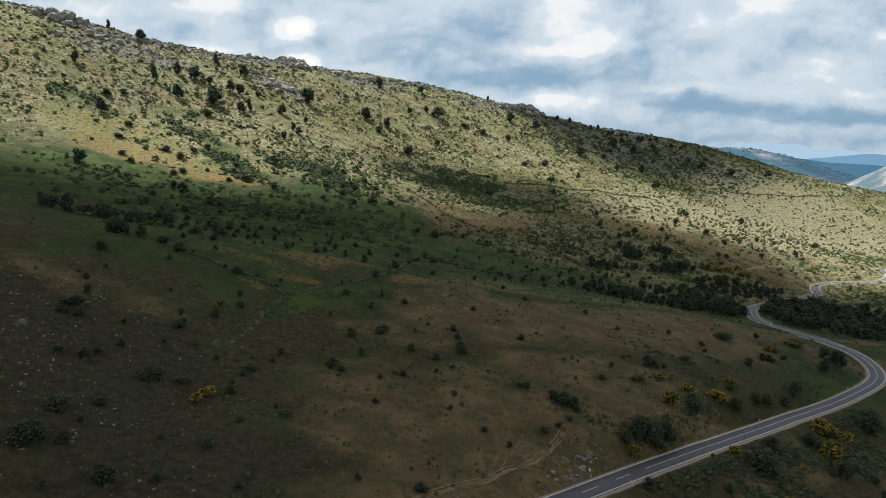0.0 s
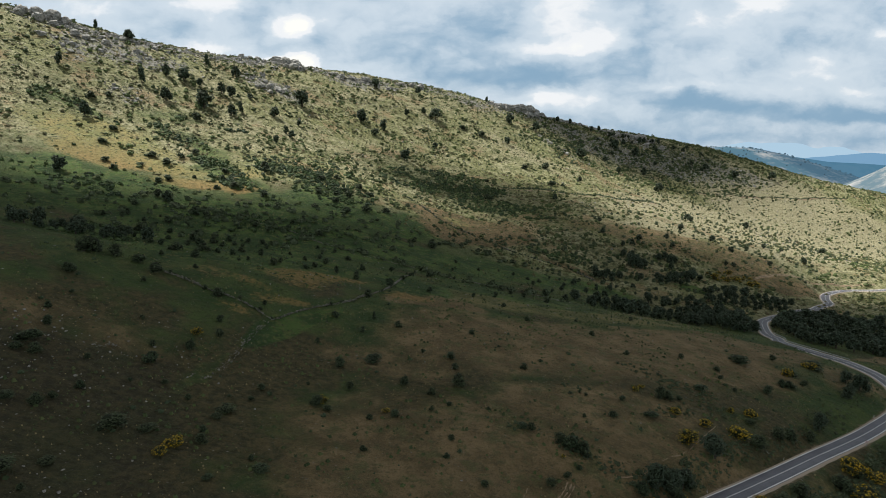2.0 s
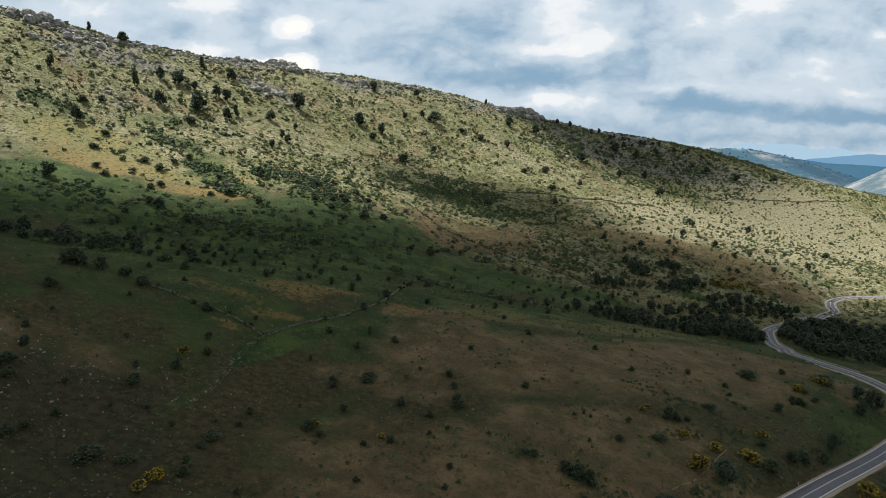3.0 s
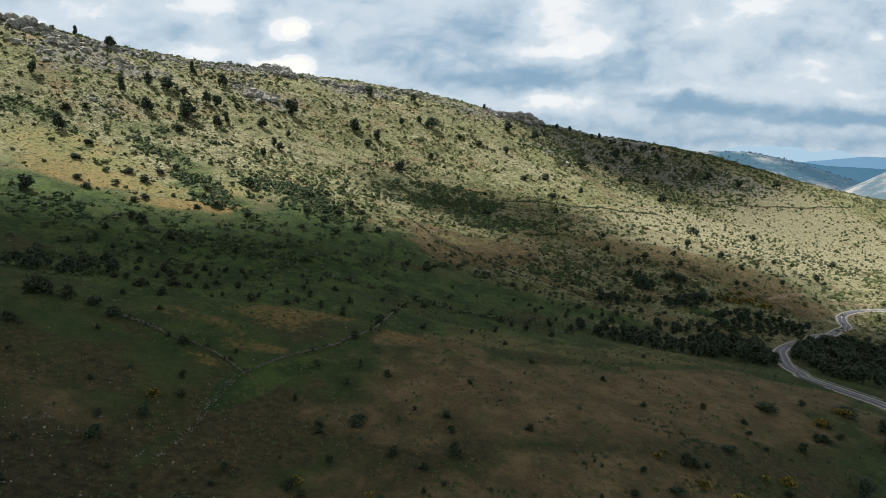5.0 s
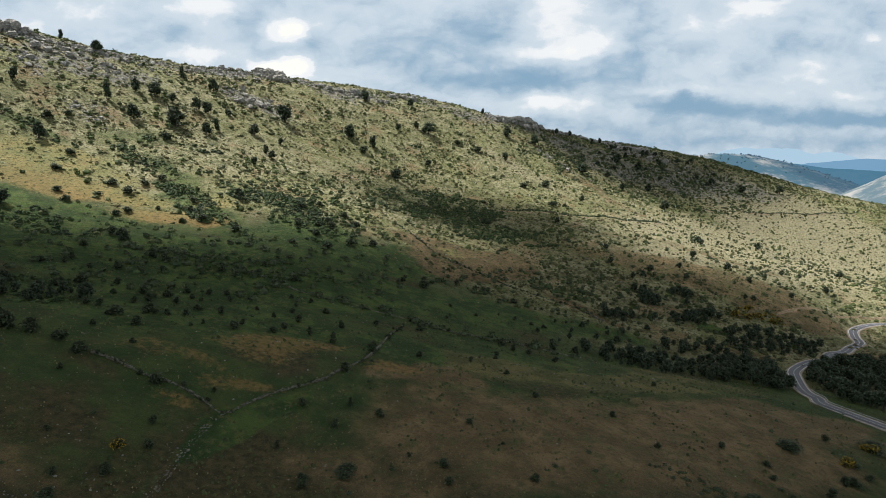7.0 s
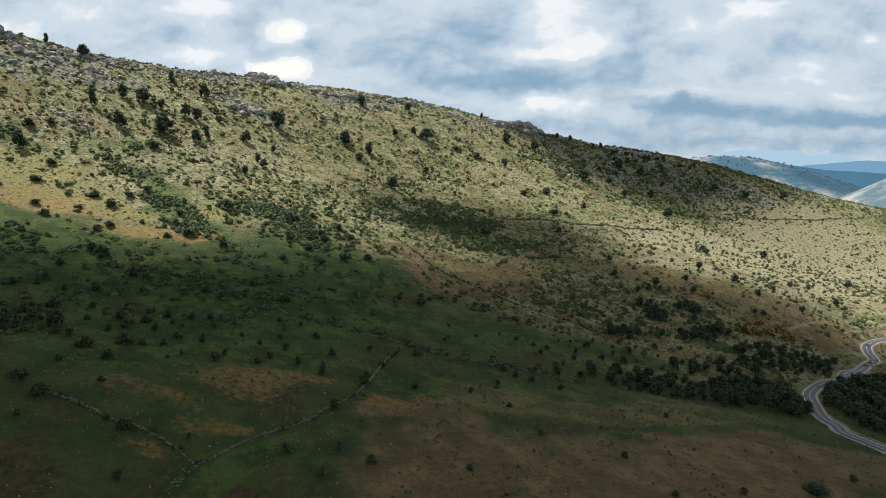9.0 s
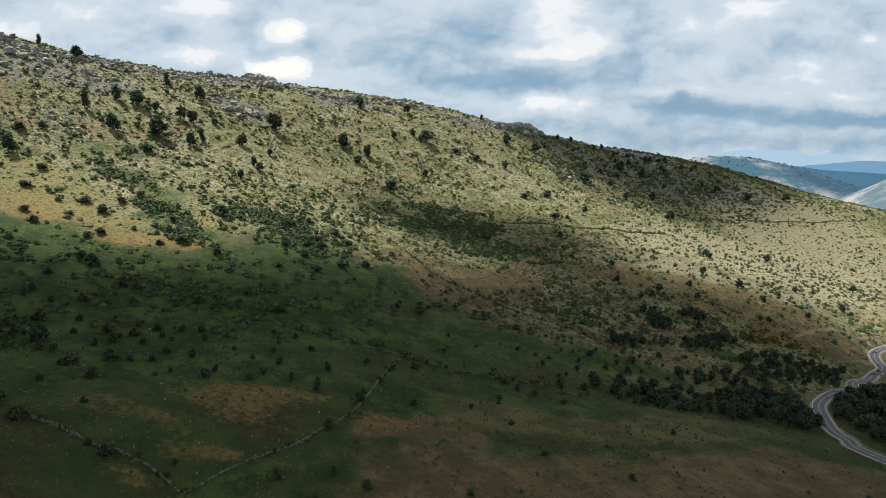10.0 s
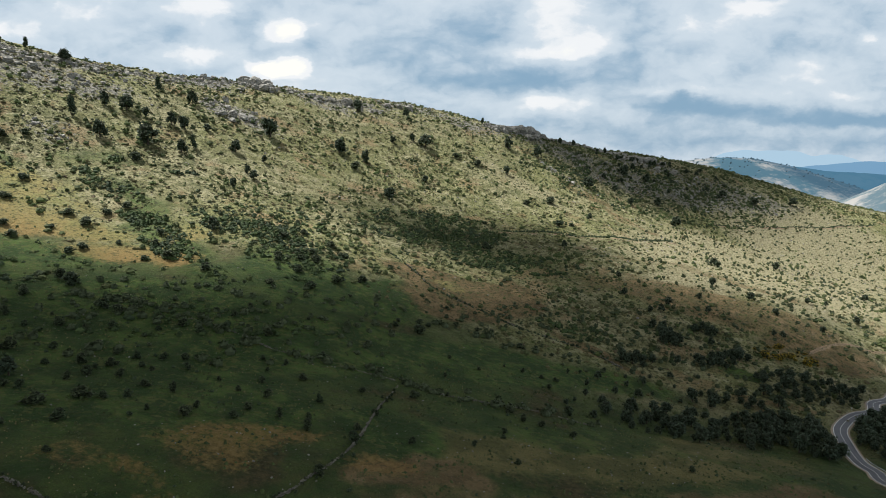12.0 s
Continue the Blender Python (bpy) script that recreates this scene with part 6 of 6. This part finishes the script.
x, y, r = scatter(9000, 45, lambda x, y: patches(x, y, [(-98, 152, 34, 26, 0, 0.9), (-72, 128, 16, 6, 20, 0.9), (-60, 118, 30, 7, 0, 0.5), (-120, 185, 30, 22, 0, 0.6), (-80, 196, 40, 12, 0, 0.4)]) * smooth(fbm(x, y, 6, 2, 97) + 0.5, 0.45, 0.7), 105, 240)
size = 0.16 + 0.5 * r.uniform(0, 1, len(x)) ** 2
tagged(new("slope_stones", mesh_of("slope_stones", *strewn(PEBBLES, x, y, ground_z(x, y) + size * 0.15, size, r, 0.8), [PALE_STONE], False)), "clustered pale granite stones on the near slope", "stones", kind="stuff")

# ---- far land and clouds ----


def far_land(name, x0, x1, y0, y1, shape, mat, label, step=30):
    gx_, gy_ = np.arange(x0, x1, step), np.arange(y0, y1, step)
    a, b = np.meshgrid(gx_, gy_)
    a, b = a.ravel(), b.ravel()
    z = shape(a, b)
    n = len(gx_)
    i = (np.arange(len(gy_) - 1)[:, None] * n + np.arange(n - 1)).ravel()
    ob = new(name, mesh_of(name, np.stack([a, b, z], 1), np.stack([i, i + 1, i + n + 1, i + n], 1), [mat]))
    return tagged(ob, label, "hills", kind="structure")


def hump(x, y, cx, cy, rx, ry, h, turn=0.0):
    c, s = math.cos(radians(turn)), math.sin(radians(turn))
    u, v = ((x - cx) * c + (y - cy) * s) / rx, ((y - cy) * c - (x - cx) * s) / ry
    return h * np.exp(-0.5 * (u * u + v * v))


# emission stands in for the haze in front of the far land
HAZE_GLOW = (0.27, 0.38, 0.47)
# dark mottling paints in cloud shade; on the wooded hill it is woods too
PALE_HILL = material("far hillside with painted haze and cloud shade", haze_glow_mat((0.04, 0.07, 0.075), (0.36, 0.32, 0.27), HAZE_GLOW, 0.36))
WOODED_SHADED_HILL = material("half-wooded far hillside with painted cloud shade", haze_glow_mat((0.03, 0.06, 0.065), (0.36, 0.315, 0.26), (0.12, 0.245, 0.36), 0.38, 0.045))
BLUE_HILL = material("wooded far ridge with painted blue haze", haze_glow_mat((0.02, 0.05, 0.05), (0.05, 0.08, 0.08), (0.06, 0.155, 0.25), 0.75))
BLUE_RANGE = material("range with painted haze", haze_glow_mat((0.03, 0.05, 0.07), (0.05, 0.08, 0.10), (0.14, 0.265, 0.40), 0.9))
PALE_RANGE = material("range faint in painted haze", haze_glow_mat((0.05, 0.07, 0.09), (0.06, 0.09, 0.11), (0.30, 0.425, 0.53), 0.96))


def near_far_hill(x, y):
    return -110 + hump(x, y, 1220, 2760, 430, 300, 226) + 24 * fbm(x, y, 220, 4, 3)


far_land("backdrop_hill_1", 600, 2300, 2200, 3300, near_far_hill, WOODED_SHADED_HILL, "pale stony hill beyond the valley, dark woods and painted cloud shade")
far_land("backdrop_hill_2", 1000, 3400, 3000, 3700, lambda x, y: -110 + hump(x, y, 1900, 3320, 900, 200, 150) + hump(x, y, 1450, 3320, 260, 180, 75) + 26 * fbm(x, y, 300, 4, 13), BLUE_HILL, "wooded ridge, dark blue from painted haze")
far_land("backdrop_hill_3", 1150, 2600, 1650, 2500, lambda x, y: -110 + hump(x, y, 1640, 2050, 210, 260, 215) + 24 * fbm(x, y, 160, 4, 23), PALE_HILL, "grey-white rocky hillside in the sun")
far_land("backdrop_range_1", 1500, 4600, 3600, 4300, lambda x, y: -110 + hump(x, y, 2750, 3900, 800, 200, 190) + 60 * fbm(x, y, 420, 4, 33), BLUE_RANGE, "mountain range, blue from painted haze")
far_land("backdrop_range_2", 900, 4700, 4200, 4800, lambda x, y: -110 + hump(x, y, 2350, 4450, 800, 160, 250) + 170 * fbm(x, y, 420, 5, 43), PALE_RANGE, "mountains at the horizon, faint pale blue from painted haze")
x = np.concatenate([rng.uniform(1000, 1750, 200)])
y = 2760 + rng.normal(0, 130, len(x))
z = near_far_hill(x, y)
DARK_FAR = material("far trees with painted haze", haze_glow_mat((0.02, 0.035, 0.02), (0.04, 0.06, 0.03), (0.10, 0.18, 0.26), 0.35))
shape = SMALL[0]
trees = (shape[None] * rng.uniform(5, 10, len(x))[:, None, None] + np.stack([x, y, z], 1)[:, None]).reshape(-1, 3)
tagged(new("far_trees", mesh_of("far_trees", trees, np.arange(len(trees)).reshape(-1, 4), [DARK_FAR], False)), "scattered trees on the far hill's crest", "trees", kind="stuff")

CLOUD_BASE = 2600.0


def cloud(name, shadows, sizes, label, seed, land=hills_z):
    """A cloud of puffs that stands between the sun and the given places on the ground."""
    r = np.random.default_rng(seed)
    v, f, at = [], [], 0
    for (x, y), s in zip(shadows, sizes):
        a, b = PUFFS[r.integers(0, len(PUFFS))]
        g = float(land(np.array([x]), np.array([y]))[0])
        k = (CLOUD_BASE + r.uniform(-20, 60) - g) / SUN_FROM.z
        v.append(a * s * [1, 1, 0.55] + np.array([x, y, g]) + np.array(SUN_FROM) * k)
        f.append(b + at)
        at += len(a)
    return tagged(new(name, mesh_of(name, np.vstack(v), np.vstack(f), [VAPOUR])), label, "cloud", kind="structure")


def smooth_ball(r):
    bm = bmesh.new()
    bmesh.ops.create_icosphere(bm, subdivisions=2, radius=1.0)
    o = Vector(r.uniform(0, 99, 3))
    for p in bm.verts:
        p.co *= 1 + 0.35 * noise.noise(p.co * 1.6 + o) + 0.15 * noise.noise(p.co * 4 + o)
    v = np.array([tuple(q.co) for q in bm.verts])
    f = np.array([[q.index for q in g.verts] for g in bm.faces])
    bm.free()
    return v, f


PUFFS = [smooth_ball(_r) for _ in range(4)]
EDGE = np.array([(-900, 330), (-400, 370), (-228, 413), (-176, 426), (-116, 434), (-88, 449), (-60, 474), (-28, 505), (13, 517), (60, 550), (116, 600), (158, 580), (193, 556), (244, 538), (300, 532), (350, 530), (500, 545), (900, 620)], float)
spots, sizes = [], []
for x in np.arange(-900, 950, 80.0):
    top = np.interp(x, EDGE[:, 0], EDGE[:, 1])
    for y in np.arange(-420, top - 70, 80.0):
        spots.append((x + rng.uniform(-15, 15), y + rng.uniform(-15, 15)))
        sizes.append(78.0 if x < 30 else 53.0)
for x in np.arange(-420, 620, 17.0):
    top = np.interp(x, EDGE[:, 0], EDGE[:, 1])
    for back, s in ((24, 24), (55, 40), (95, 55)):
        spots.append((x + rng.uniform(-8, 8), top - back + rng.uniform(-9, 9)))
        sizes.append(s * rng.uniform(0.8, 1.15) * (1.0 if x < 110 else 0.8))
for x in np.arange(70, 345, 30.0):
    top = np.interp(x, EDGE[:, 0], EDGE[:, 1])
    for ahead in (8, 34, 60, 86):
        spots.append((x + rng.uniform(-9, 9), top + ahead + rng.uniform(-9, 9)))
        sizes.append(rng.uniform(8, 12) * (1.15 - ahead / 200))
cloud("backdrop_cloud_1", spots, sizes, "broad grey cloud bank shading the valley floor", 1)
spots = [(22 + 74 * u - 20 * v, 634 + 24 * u + 40 * v) for u, v in rng.uniform(-1, 1, (44, 2)) if u * u + v * v < 1]
spots += [(92 + 56 * u - 26 * v, 640 + 36 * u + 40 * v) for u, v in rng.uniform(-1, 1, (36, 2)) if u * u + v * v < 1]
cloud("backdrop_cloud_2", spots, rng.uniform(14, 22, len(spots)), "small drifting cloud shading a patch of slope", 2)
RIM = np.array([(70, 1000), (95, 975), (136, 925), (167, 890), (207, 868), (244, 850), (299, 845), (353, 870), (454, 970), (574, 1085), (640, 1150)], float)
spots, sizes = [], []
for x in np.arange(75, 640, 22.0):
    low = np.interp(x, RIM[:, 0], RIM[:, 1])
    for y in np.arange(low + 16, 1330, 30.0):
        spots.append((x + rng.uniform(-6, 6), y + rng.uniform(-8, 8)))
        sizes.append(rng.uniform(9, 13) if y < low + 40 else rng.uniform(13.5, 16.5))
cloud("backdrop_cloud_3", spots, sizes, "long cloud shading the far part of the ridge", 3)
spots = [(1600 + 190 * u, 2600 + 260 * v) for u, v in rng.uniform(-1, 1, (190, 2)) if u * u + v * v < 1]
spots += [(1440 + 110 * u, 2760 + 90 * v) for u, v in rng.uniform(-1, 1, (40, 2)) if u * u + v * v < 1]
cloud("backdrop_cloud_4", spots, rng.uniform(30, 46, len(spots)), "drifting cloud shading the far pale hill", 4, near_far_hill)
